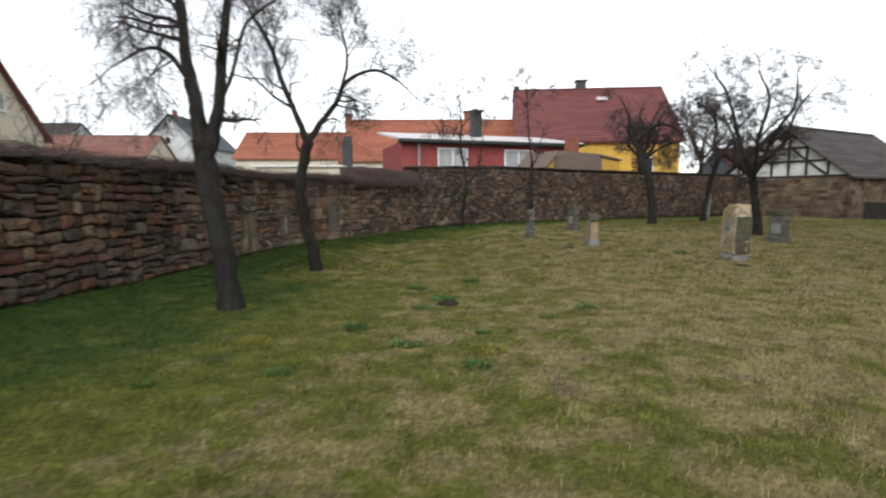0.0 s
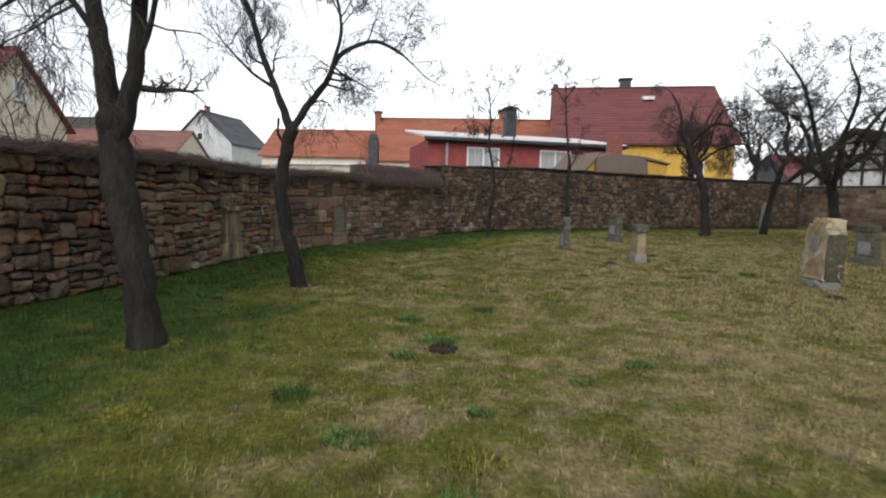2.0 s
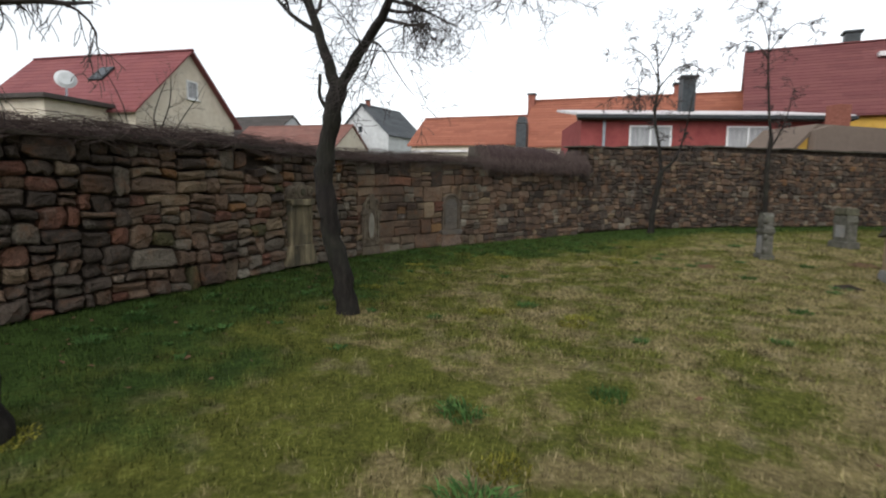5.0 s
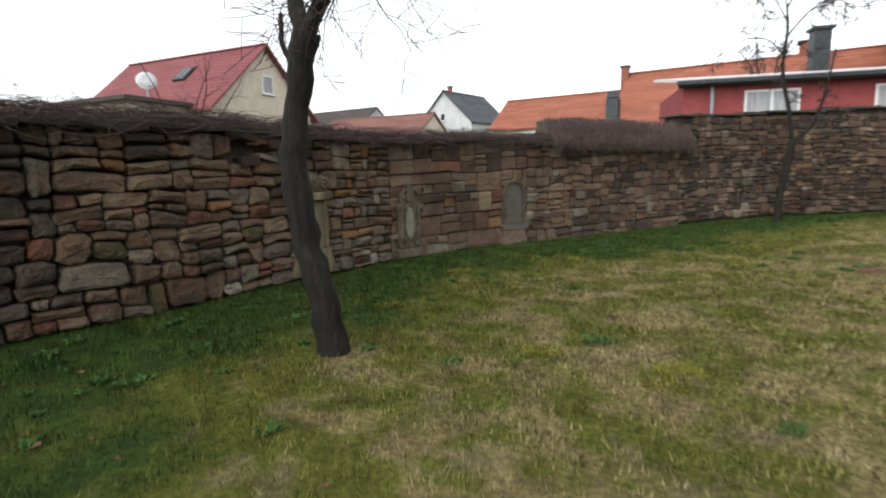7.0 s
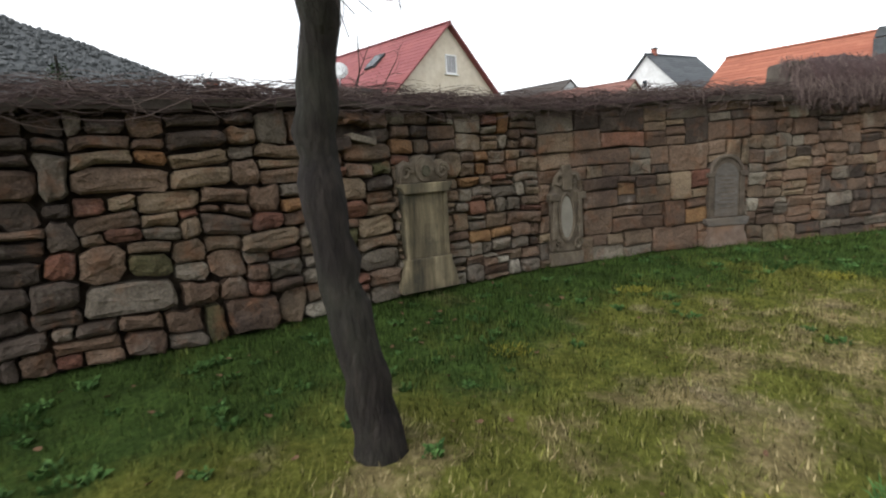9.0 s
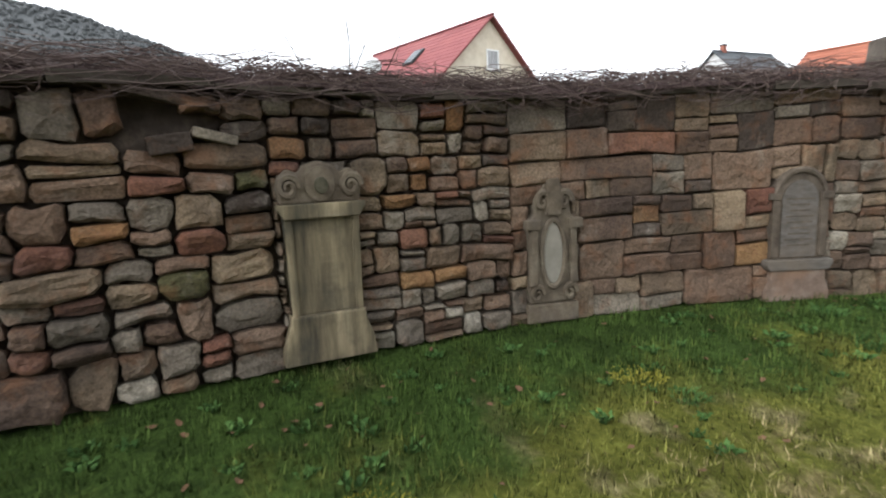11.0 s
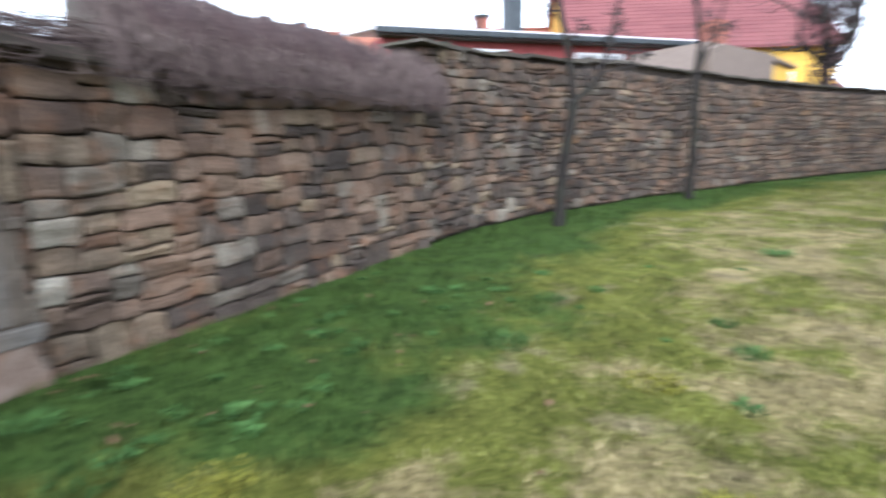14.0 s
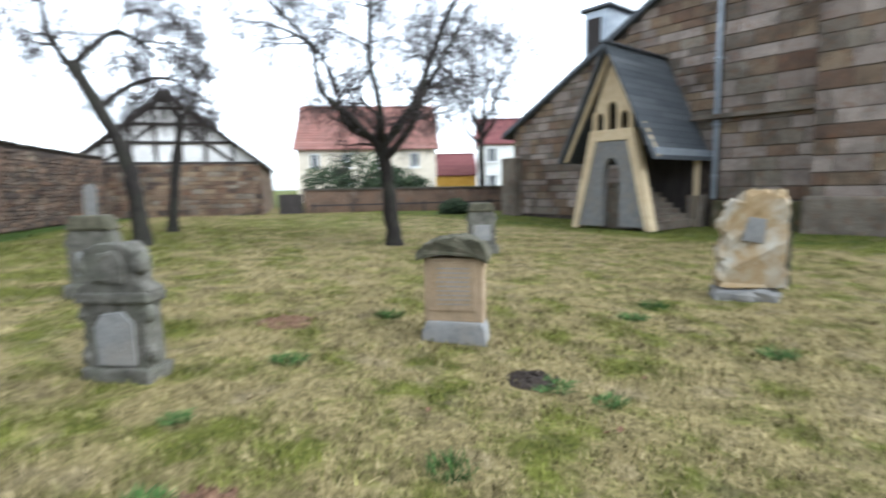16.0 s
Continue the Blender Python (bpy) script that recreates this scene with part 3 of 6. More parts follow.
ZONES = (
    # from y, to y, course, stone width, stone height, jitter, warp, proud, rounding, bevel
    (-8.5, 9.2, .42, .46, .26, .036, .05, .075, .2, .026),
    (9.2, 12.3, .44, .52, .29, .034, .045, .066, .19, .026),
    (12.3, 14.05, .32, .42, .22, .02, .035, .048, .14, .018),
    (14.05, 16.7, .35, .7, .3, .01, .02, .028, .07, .012),
    (16.7, 20.2, .33, .5, .24, .02, .035, .024, .13, .014),
    (20.2, 32.8, .3, .38, .2, .028, .04, .026, .17, .016),
)
near_stones, far_heap = [], Heap()
SLOTS = list(JOINED)
for y0, y1, course, bw, bh, jit, wrp, prd, rnd, bev in ZONES:
    sa, sb = s_at_y(y0), s_at_y(y1)
    lift = .1 if y1 < 20 else 0.0
    top = 1.96 if y1 < 20.5 else 2.34
    pieces = courses(sa, sb, .06, top, course, bw, bh)
    for ms0, ms1, mz0, mz1 in MONUMENTS.values():
        kept = []
        for poly in pieces:
            a, b = min(p[0] for p in poly), max(p[0] for p in poly)
            c, d = min(p[1] for p in poly), max(p[1] for p in poly)
            if a >= ms1 or b <= ms0 or c >= mz1:
                kept.append(poly)
                continue
            kept.append(clip(poly, 1, 0, ms0))
            kept.append(clip(poly, -1, 0, -ms1))
            kept.append(clip(clip(clip(poly, 0, -1, -mz1), 1, 0, ms1), -1, 0, -ms0))
        pieces = [p for p in kept if len(p) > 2]
    for poly in pieces:
        if area(poly) < .0022 or max(p[0] for p in poly) - min(p[0] for p in poly) < .035 or max(p[1] for p in poly) - min(p[1] for p in poly) < .03:
            continue
        poly = [(a, b + lift * (1 - b / 2)) for a, b in poly]
        mid_s, mid_z = sum(p[0] for p in poly) / len(poly), sum(p[1] for p in poly) / len(poly)
        if 11.6 < wall_xy(mid_s)[1] < 12.15 and 1.62 < mid_z < 1.9:
            continue
        v, f = stone(poly, jit, wrp, prd, rnd, bev)
        kind = pick(mix_at(mid_s, mid_z - .05))
        if 10.3 < wall_xy(mid_s)[1] < 17.0 and len(near_stones) < 340:
            near_stones.append((v, f, kind))
        else:
            far_heap.add(v, f, SLOTS.index(kind))
part_mesh("rubble_stones", far_heap.mesh("rubble_stones", [JOINED[k] for k in SLOTS]), boundary_wall)["kind"] = "stuff"

# a hollow where stones have fallen out, with a slipped slab and a few loose stones
for at_y, z, run, high, dip, kind in ((11.75, 1.95, .6, .06, 12, "dark"), (12.0, 1.72, .26, .06, 14, "grey"), (11.75, 1.68, .24, .11, -8, "dark")):
    (x, y), nrm = wall_xy(s_at_y(at_y)), wall_normal(s_at_y(at_y))
    bm = box(-run / 2, run / 2, -.1, .2, -high / 2, high / 2, bevel=.012)
    ob = part("slipped_stone", bm, PIECE[kind], boundary_wall, "slab slipped out of the wall's top")
    ob.matrix_basis = Matrix(((-nrm[1], -nrm[0], 0, x), (nrm[0], -nrm[1], 0, y), (0, 0, 1, z), (0, 0, 0, 1))) @ pose(0, 0, 0, 0, dip, 0)

# coping: thin overhanging slabs
cope = Heap()
s = s_at_y(-8.5)
while s < ARC[-1] - .4:
    w = rng.uniform(.5, 1.1)
    t = wall_top(s + w / 2) + (0 if s < S_STEP else .0)
    th = rng.uniform(.035, .065)
    over = rng.uniform(.08, .14) if s < S_STEP else rng.uniform(.03, .07)
    pts = []
    for a in (s + .008, s + w * .5, s + w - .008):
        (x, y), nrm = wall_xy(a), wall_normal(a)
        for d in (over + rng.uniform(-.02, .02), -.55):
            for dz in (0.0, th):
                pts.append((x + nrm[0] * d, y + nrm[1] * d, t + dz + rng.uniform(-.012, .012)))
    fs = []
    for k in range(2):
        o = k * 4
        fs += [(o, o + 1, o + 5, o + 4), (o + 1, o + 3, o + 7, o + 5), (o + 3, o + 2, o + 6, o + 7), (o + 2, o, o + 4, o + 6)]
    fs += [(0, 2, 3, 1), (8, 9, 11, 10)]
    cope.add(pts, fs)
    s += w
part_mesh("coping_slabs", cope.mesh("coping_slabs", [COPING]), boundary_wall, "thin dark overhanging coping slabs")["kind"] = "stuff"


# ---- houses ----
def roof_mesh(name, length, width, eave, ridge, over, mat, seed=1, row=.34, lift=.02, sides=(1, -1)):
    r = random.Random(seed)
    heap = Heap()
    run = width / 2 + over
    rise = (ridge - eave) * run / (width / 2)
    slope = math.hypot(run, rise)
    rows = max(4, int(slope / row))
    for sgn in sides:
        def at(x, k, up):
            t = k / rows
            return (x, sgn * run * (1 - t) - 0, ridge - rise * (1 - t) + up)
        for k in range(rows):
            x = -over
            while x < length + over - .01:
                w = min(r.uniform(.9, 2.2), length + over - x)
                if length + over - x - w < .5:
                    w = length + over - x
                u = lift + r.uniform(0, .008)
                lo, hi = k, k + 1.06
                v = [at(x, lo, .05 + u), at(x + w - .004, lo, .05 + u), at(x + w - .004, hi, .05), at(x, hi, .05),
                     at(x, lo, -.04), at(x + w - .004, lo, -.04), at(x + w - .004, hi, -.04), at(x, hi, -.04)]
                heap.add(v, [(0, 1, 2, 3), (7, 6, 5, 4), (0, 4, 5, 1), (1, 5, 6, 2), (2, 6, 7, 3), (3, 7, 4, 0)])
                x += w
    # ridge tiles
    x = -over
    while x < length + over - .05:
        w = min(.45, length + over - x)
        heap.add([(x, -.14, ridge + .04), (x + w - .02, -.14, ridge + .04), (x + w - .02, 0, ridge + .14), (x, 0, ridge + .14), (x, .14, ridge + .04), (x + w - .02, .14, ridge + .04)],
                 [(0, 1, 2, 3), (3, 2, 5, 4), (0, 3, 4), (1, 5, 2)])
        x += w
    return heap.mesh(name, [mat])


def window(parent, m, w, h, frame_mat=None, panes=2, sill=True, back=None):
    """A window in a wall whose outside looks along -y of m; m stands at the middle of the sill."""
    frame_mat = frame_mat or FRAME_WHITE
    win = part("window_frame", window_bars(w, h, panes), frame_mat, parent)
    win.matrix_basis = m
    part("pane", box(-w / 2 + .03, w / 2 - .03, -.005, .01, .03, h - .03), back or PANE, win)
    if sill:
        part("sill", box(-w / 2 - .08, w / 2 + .08, -.12, .02, -.06, 0, bevel=.01), frame_mat, win)
    return win


def window_bars(w, h, panes):
    bm = bmesh.new()
    t = .07
    for x0, x1, z0, z1 in ((-w / 2, -w / 2 + t, 0, h), (w / 2 - t, w / 2, 0, h), (-w / 2 + t, w / 2 - t, 0, t), (-w / 2 + t, w / 2 - t, h - t, h)):
        add_box(bm, x0, x1, -.04, .03, z0, z1)
    for k in range(1, panes):
        x = -w / 2 + w * k / panes
        add_box(bm, x - .04, x + .04, -.035, .03, t, h - t)
    return bm


def chimney(parent, x, y, z0, z1, w, mat=None, cap=True):
    c = part("chimney", box(x - w / 2, x + w / 2, y - w / 2, y + w / 2, z0, z1, bevel=.02), mat or BRICK, parent)
    if cap:
        part("chimney_cap", box(x - w * .65, x + w * .65, y - w * .65, y + w * .65, z1, z1 + .12, bevel=.02), BLACK_METAL, c)
    return c


def tiled_roof(parent, length, width, eave, ridge, over, mat, seed, row=.34):
    """A thin roof slab that carries its courses of tiles."""
    slab = bmesh.new()
    k = (ridge - eave) / (width / 2)
    run = width / 2 + over - .03
    for sgn in (1, -1):
        low, top = (sgn * run, ridge - k * run), (0.0, ridge)
        v = [slab.verts.new((x, y, z + d)) for d in (-.06, -.02) for x in (-over + .02, length + over - .02) for y, z in (low, top)]
        for f in ((0, 1, 3, 2), (4, 6, 7, 5), (0, 2, 6, 4), (1, 5, 7, 3), (0, 4, 5, 1), (2, 3, 7, 6)):
            slab.faces.new([v[i] for i in f])
    bmesh.ops.recalc_face_normals(slab, faces=slab.faces[:])
    base = part("roof", slab, mat, parent)
    part_mesh("tile_layer", roof_mesh("tile_layer", length, width, eave, ridge, over, mat, seed, row), base)["kind"] = "stuff"
    return base


def gable_house(name, label, at, length, width, eave, ridge, wall_mat, roof_mat, over=.3, seed=1, row=.34):
    """Ridge along local x, from the gable at x = 0."""
    h = thing(name, label, "house", at=at)
    outline = [(-width / 2, -.5), (width / 2, -.5), (width / 2, eave), (0, ridge - .05), (-width / 2, eave)]
    bm = prism(outline, 0, length)
    bmesh.ops.transform(bm, matrix=Matrix(((0, 1, 0, 0), (1, 0, 0, 0), (0, 0, 1, 0), (0, 0, 0, 1))), verts=bm.verts[:])
    bmesh.ops.recalc_face_normals(bm, faces=bm.faces[:])
    part("wall", bm, wall_mat, h)
    tiled_roof(h, length, width, eave, ridge, over, roof_mat, seed, row)
    return h


FACE_FRONT = pose(0, 0, 0)                    # wall looking along -y
big = gable_house("dwelling_house", "tall yellow house with a steep red tiled roof", pose(5.95, 43.6, 0, 0, 0, -6), 10.8, 11.6, 5.5, 9.9, PLASTER_YELLOW, TILE_RED, .35, 3)
chimney(big, 5.0, 0.4, 9.3, 10.55, .75, BLACK_METAL)
part("ridge_vent", box(-.25, .15, -.2, .2, 9.9, 10.25, bevel=.03), BLACK_METAL, big)
part("skylight", box(5.9, 6.7, -1.9, -1.2, 8.75, 9.0, bevel=.03), SHEET_WHITE, big)
window(big, pose(8.6, -5.83, 2.9), 1.0, 1.3)
window(big, pose(10.83, -2, 5.6, 0, 0, 90), .9, 1.2)

row_l = gable_house("farm_building", "low farm building with a bright orange tiled roof", pose(-16.6, 46.4, 0), 8.9, 6.4, 4.7, 6.9, PLASTER_CREAM, TILE_ORANGE, .25, 5)
row_m = gable_house("farm_building", "long building with an orange tiled roof and a brick fire wall", pose(-7.6, 46.0, 0), 14.0, 9.0, 4.4, 7.9, PLASTER_CREAM, TILE_ORANGE, .25, 7)
part("fire_wall", box(-.5, -.12, -4.4, 4.0, 3.5, 6.0, bevel=.03), BRICK, row_m)
chimney(row_m, -.3, -.4, 5.5, 8.3, .5)
chimney(row_m, 9.8, .2, 7.0, 8.6, .8)
flue = thing("chimney_stack", "black metal-clad chimney with a small cap", "chimney", at=pose(-6.35, 36.0, 0))
part("shaft", box(-.3, .3, -.3, .3, -.4, 5.1, bevel=.02), BLACK_METAL, flue)
part("cap", prism([(-.3, 5.15), (.3, 5.15), (.18, 5.5), (-.18, 5.5)], -.25, .25), BLACK_METAL, flue)
low = thing("flat_shed", "low cream-coloured shed with a flat grey roof", "shed", at=pose(-11.0, 31.5, 0))
part("wall", box(0, 5.0, 0, 3.5, -.4, 3.25), PLASTER_CREAM, low)
part("roof", box(-.15, 5.15, -.2, 3.6, 3.25, 3.37, bevel=.02), SHEET_WHITE, low)

red = thing("red_annexe", "red-painted low house with a pale sheet-metal roof", "house", at=pose(-2.15, 28.9, 0, 0, 0, 17.4))
part("wall", box(0, 10.6, .25, 5.6, -.4, 4.5), PAINT_RED, red)
bm = prism([(-.15, 4.55), (-.15, 4.66), (5.9, 5.62), (5.9, 5.5)], -.25, 10.9)
bmesh.ops.transform(bm, matrix=Matrix(((0, 1, 0, 0), (1, 0, 0, 0), (0, 0, 1, 0), (0, 0, 0, 1))), verts=bm.verts[:])
bmesh.ops.recalc_face_normals(bm, faces=bm.faces[:])
part("roof", bm, SHEET_WHITE, red)
part("gutter", box(-.3, 10.95, -.28, -.16, 4.44, 4.6, bevel=.03), BLACK_METAL, red)
part("fascia", box(-.2, 10.85, -.15, .22, 4.4, 4.54), TILE_DARK, red)
part("downpipe", box(.9, 1.0, .12, .22, .5, 4.4), ZINC, red)
for x in (2.9, 6.9, 9.6):
    window(red, pose(x, .22, 3.05), 1.75 if x < 9 else .8, 1.15, panes=2, back=CURTAIN)
chimney(red, 5.5, 3.5, 4.6, 6.75, .6, BLACK_METAL)

annexe = thing("yellow_annexe", "small yellow annexe with a weathered brown front behind the wall", "annexe", at=pose(5.45, 26.85, 0, 0, 0, 34.5))
part("front_wall", prism([(.45, -.3), (4.0, -.3), (3.75, 3.55), (3.4, 3.72), (1.0, 3.78), (.45, 3.62)], 0, .3, bevel=.02), TILE_BROWN, annexe, "weathered brown boarded front")
part("side_wall", prism([(-.3, -.3), (5.6, -.3), (5.6, 3.5), (3.4, 3.66), (.9, 3.7), (.2, 3.3), (-.3, 2.9)], .31, 2.4, bevel=.02), PLASTER_YELLOW, annexe)
part("verge_board", prism([(-.5, 2.75), (-.36, 2.75), (.75, 3.72), (3.9, 3.68), (5.7, 3.5), (5.75, 3.58), (3.9, 3.8), (.7, 3.84)], .2, 2.5), TILE_BROWN, annexe)
chimney(annexe, 2.7, 1.2, 3.4, 4.7, .55, None, False)

pink = gable_house("gable_house", "cream house with a bright pink-red tiled roof", pose(-23.45, 28.6, 0, 0, 0, 186.3), 10.6, 7.6, 5.2, 8.65, PLASTER_CREAM, TILE_PINK, .35, 13)
window(pink, pose(-.02, -.2, 6.1, 0, 0, -90), .85, 1.0, panes=1, back=CURTAIN)
part("skylight_frame", box(-.45, .45, -.6, .6, -.03, .08, bevel=.01), BLACK_METAL, pink).matrix_basis = pose(4.2, 1.65, 7.28, -42.3, 0, 0)
part("skylight_pane", box(-.36, .36, -.5, .5, .075, .095), PANE, pink).matrix_basis = pose(4.2, 1.65, 7.28, -42.3, 0, 0)
window(pink, pose(3.4, 3.82, 3.2, 0, 0, 180), .9, 1.0)
wing = thing("flat_roofed_wing", "cream flat-roofed house wing with a dark roof edge", "house", at=pose(-31.4, 20.4, 0, 0, 0, 6.5))
part("wall", box(0, 7.4, 0, 3.2, -.4, 5.05), PLASTER_CREAM, wing)
part("roof_edge", box(-3.2, 7.8, -.35, 3.3, 5.05, 5.25, bevel=.02), TILE_DARK, wing)
mast = thing("satellite_dish", "round white satellite dish above the flat roof", "dish", at=pose(-24.6, 22.6, 5.25))
dish = bmesh.new()
bmesh.ops.create_cone(dish, cap_ends=True, segments=20, radius1=.45, radius2=.3, depth=.1, matrix=pose(0, 0, .9, 70, 0, 60))
part("dish", dish, PLASTER_GREY, mast)
part("pole", box(-.03, .03, -.03, .03, 0, .9), ZINC, mast)

long_low = gable_house("barn_range", "long low building with a brownish red roof", pose(-39.5, 52.0, 0, 0, 0, 4), 12, 7, 5.2, 7.4, PLASTER_CREAM, TILE_OLD, .2, 15)
white = gable_house("gable_house", "pale grey house with a slate roof and narrow gable", pose(-28.4, 56.4, 0, 0, 0, 82), 7, 6.8, 6.9, 10.0, PLASTER_GREY, SLATE, .3, 17)
window(white, pose(-.02, .2, 7.0, 0, 0, -90), .7, .8, panes=1)
chimney(white, 1.0, 0, 9.6, 10.5, .4)
grey_roof = gable_house("far_house", "distant house with a dark grey roof", pose(-50, 60, 0, 0, 0, 0), 10, 8, 7.0, 9.6, PLASTER_GREY, TILE_DARK, .2, 19)
small = gable_house("far_house", "small far house with a dull red roof", pose(38.5, 76, 0, 0, 0, 12), 9, 8, 4.8, 8.2, SLATE, TILE_RED, .2, 21)

barn_house = gable_house("far_house", "old brown-roofed house beyond the wall", pose(-24, 6.0, 0, 0, 0, 180), 9, 8, 4.2, 6.0, PLASTER_CREAM, TILE_OLD, .3, 23)

old_range = gable_house("farm_building", "old low farm building with a brownish red tiled roof", pose(-31, 10, 0, 0, 0, 90), 9.4, 6, 3.7, 5.2, PLASTER_CREAM, TILE_OLD, .25, 25)
chimney(old_range, 8.4, 0, 4.6, 6.3, .6)


def block_face(s0, s1, bottom, top, course, big_w, y, cut=None, seed=5):
    """Squared blocks set in a straight wall at depth y, with thin joints."""
    r = random.Random(seed)
    heap = Heap()
    z = bottom
    while z < top - .04:
        h = min(course * r.uniform(.75, 1.25), top - z)
        x = s0 - r.uniform(0, .3)
        while x < s1 - .02:
            w = big_w * r.uniform(.6, 1.5)
            a, b = max(x, s0), min(x + w, s1)
            x += w
            if cut and z + h > cut(b):
                if z + h > cut(b) and z + h * .5 > cut((a + b) / 2):
                    continue
            if b - a < .06:
                continue
            d = r.uniform(.012, .035)
            g = .008
            v = [(a + g, y - .0, z + g), (b - g, y, z + g), (b - g, y, z + h - g), (a + g, y, z + h - g)]
            i = .015
            v += [(a + g + i, y - d, z + g + i), (b - g - i, y - d, z + g + i), (b - g - i, y - d - r.uniform(-.006, .006), z + h - g - i), (a + g + i, y - d, z + h - g - i)]
            heap.add(v, [(4, 5, 6, 7), (0, 1, 5, 4), (1, 2, 6, 5), (2, 3, 7, 6), (3, 0, 4, 7)], r.choices(range(4), (2.2, 3, 5.5, .8))[0])
        z += h
    return heap



# half-timbered barn
barn = thing("timber_framed_barn", "half-timbered barn with white infill, stone base and dark roof", "barn", at=pose(19.4, 31.0, .3, 0, 0, 28))
part("stone_base", box(0, 10.2, -3.6, 3.6, -.6, 2.25), JOINED["brown"], barn)
gable = prism([(-3.55, 2.25), (3.55, 2.25), (3.55, 2.4), (0, 5.1), (-3.55, 2.4)], .06, 10.1)
bmesh.ops.transform(gable, matrix=Matrix(((0, 1, 0, 0), (1, 0, 0, 0), (0, 0, 1, 0), (0, 0, 0, 1))), verts=gable.verts[:])
bmesh.ops.recalc_face_normals(gable, faces=gable.faces[:])
part("gable_infill", gable, BARN_PLASTER, barn)
CHURCH_STONE = material("church_sandstone", [(.17, .135, .112), (.25, .205, .172), (.35, .295, .25)], 6, vary="island", spread=.5, blotch=(.08, .065, .055), blotch_amount=.6, bump=.8, bump_scale=18, distance=.03, pits=.4)
BARN_SET = [JOINED["brown"], JOINED["grey"], JOINED["tan"], JOINED["dark"]]
faced = part_mesh("stone_facing", block_face(-3.6, 3.6, -.3, 2.25, .2, .38, 0, None, 51).mesh("stone_facing", BARN_SET), barn)
faced.matrix_basis = pose(-.004, 0, 0, 0, 0, -90)
faced["kind"] = "stuff"
part_mesh("stone_facing", block_face(0, 10.2, -.3, 2.25, .2, .38, -3.604, None, 52).mesh("stone_facing", BARN_SET), barn)["kind"] = "stuff"
tiled_roof(barn, 10.1, 7.1, 2.4, 5.15, .3, TILE_DARK, 27)


def beam(parent, y0, z0, y1, z1, w=.12):
    d = math.hypot(y1 - y0, z1 - z0)
    b = part("beam", box(-.03, .05, 0, d, -w / 2, w / 2, bevel=.01), TIMBER, parent)
    b.matrix_basis = pose(.02, y0, z0, math.degrees(math.atan2(z1 - z0, y1 - y0)), 0, 0)


for z, half in ((2.3, 3.5), (3.15, 2.55), (3.9, 1.55), (4.55, .7)):
    beam(barn, -half, z, half, z)
for y, z1 in ((-2.5, 3.15), (-1.4, 3.95), (-.45, 4.6), (.5, 4.6), (1.45, 3.95), (2.5, 3.15)):
    beam(barn, y, 2.38, y, z1)
for y0, z0, y1, z1 in ((-3.5, 2.4, 0, 5.02), (3.5, 2.4, 0, 5.02), (-2.4, 2.4, -1.5, 3.1), (2.4, 2.4, 1.5, 3.1), (-1.3, 3.25, -.6, 3.85), (1.3, 3.25, .6, 3.85)):
    beam(barn, y0, z0, y1, z1)

# low wall beyond the lawn, with a dark gateway and a rail
low_wall = thing("wall_east", "low brown rubble wall at the lawn's far edge", "stone wall", kind="structure", at=pose(21.3, 27.3, .2, 0, 0, -58))
part("wall_core", box(1.2, 22, 0, .4, -.6, 1.15, bevel=.03), JOINED["brown"], low_wall)
part("coping", box(1.15, 22, -.06, .46, 1.15, 1.24, bevel=.02), COPING, low_wall)
part("gate_boards", box(.1, 1.15, .05, .12, -.4, 1.0, bevel=.01), TIMBER, low_wall)
part("rail", box(1.4, 14, -.5, -.44, .45, .52, bevel=.01), TIMBER, low_wall)
for k in range(8):
    part("post", box(1.5 + 1.7 * k, 1.6 + 1.7 * k, -.52, -.42, -.5, .6, bevel=.01), TIMBER, low_wall)

cream = gable_house("dwelling_house", "cream two-storey house with an old red tiled roof", pose(42.5, 36.7, 0, 0, 0, -71.6), 10.9, 8.5, 4.7, 8.3, PLASTER_CREAM, TILE_OLD, .3, 29)
for x in (1.4, 3.9, 6.6, 9.2):
    window(cream, pose(x, -4.28, 3.0), .75, 1.15)
    if x > 3:
        window(cream, pose(x, -4.28, .7), .75, 1.15)
far_a = gable_house("far_house", "far yellow house with a red roof", pose(52, 28.8, 0, 0, 0, -75), 5, 6, 2.6, 4.6, PLASTER_YELLOW, TILE_RED, .2, 31)
far_b = gable_house("far_house", "far white house with a red roof and red timber", pose(47.5, 22.6, 0, 0, 0, -80), 4, 6, 5.0, 7.2, PLASTER_WHITE, TILE_RED, .2, 33)
for z in (1.2, 3.4):
    window(far_b, pose(1.2, -3.02, z), .8, 1.2)
far_c = gable_house("far_house", "far house with a plain red roof", pose(34, 43.5, 0, 0, 0, -40), 5, 6, 2.2, 3.8, PLASTER_WHITE, TILE_RED, .2, 35)

# ---- church ----
CHURCH = pose(23.76, 17.1, 0, 0, 0, -126.87)
church = thing("church", "old sandstone church with a slate roof and weathered walls", "church", at=CHURCH)


CH_MATS = [JOINED["tan"], JOINED["grey"], CHURCH_STONE, JOINED["brown"]]

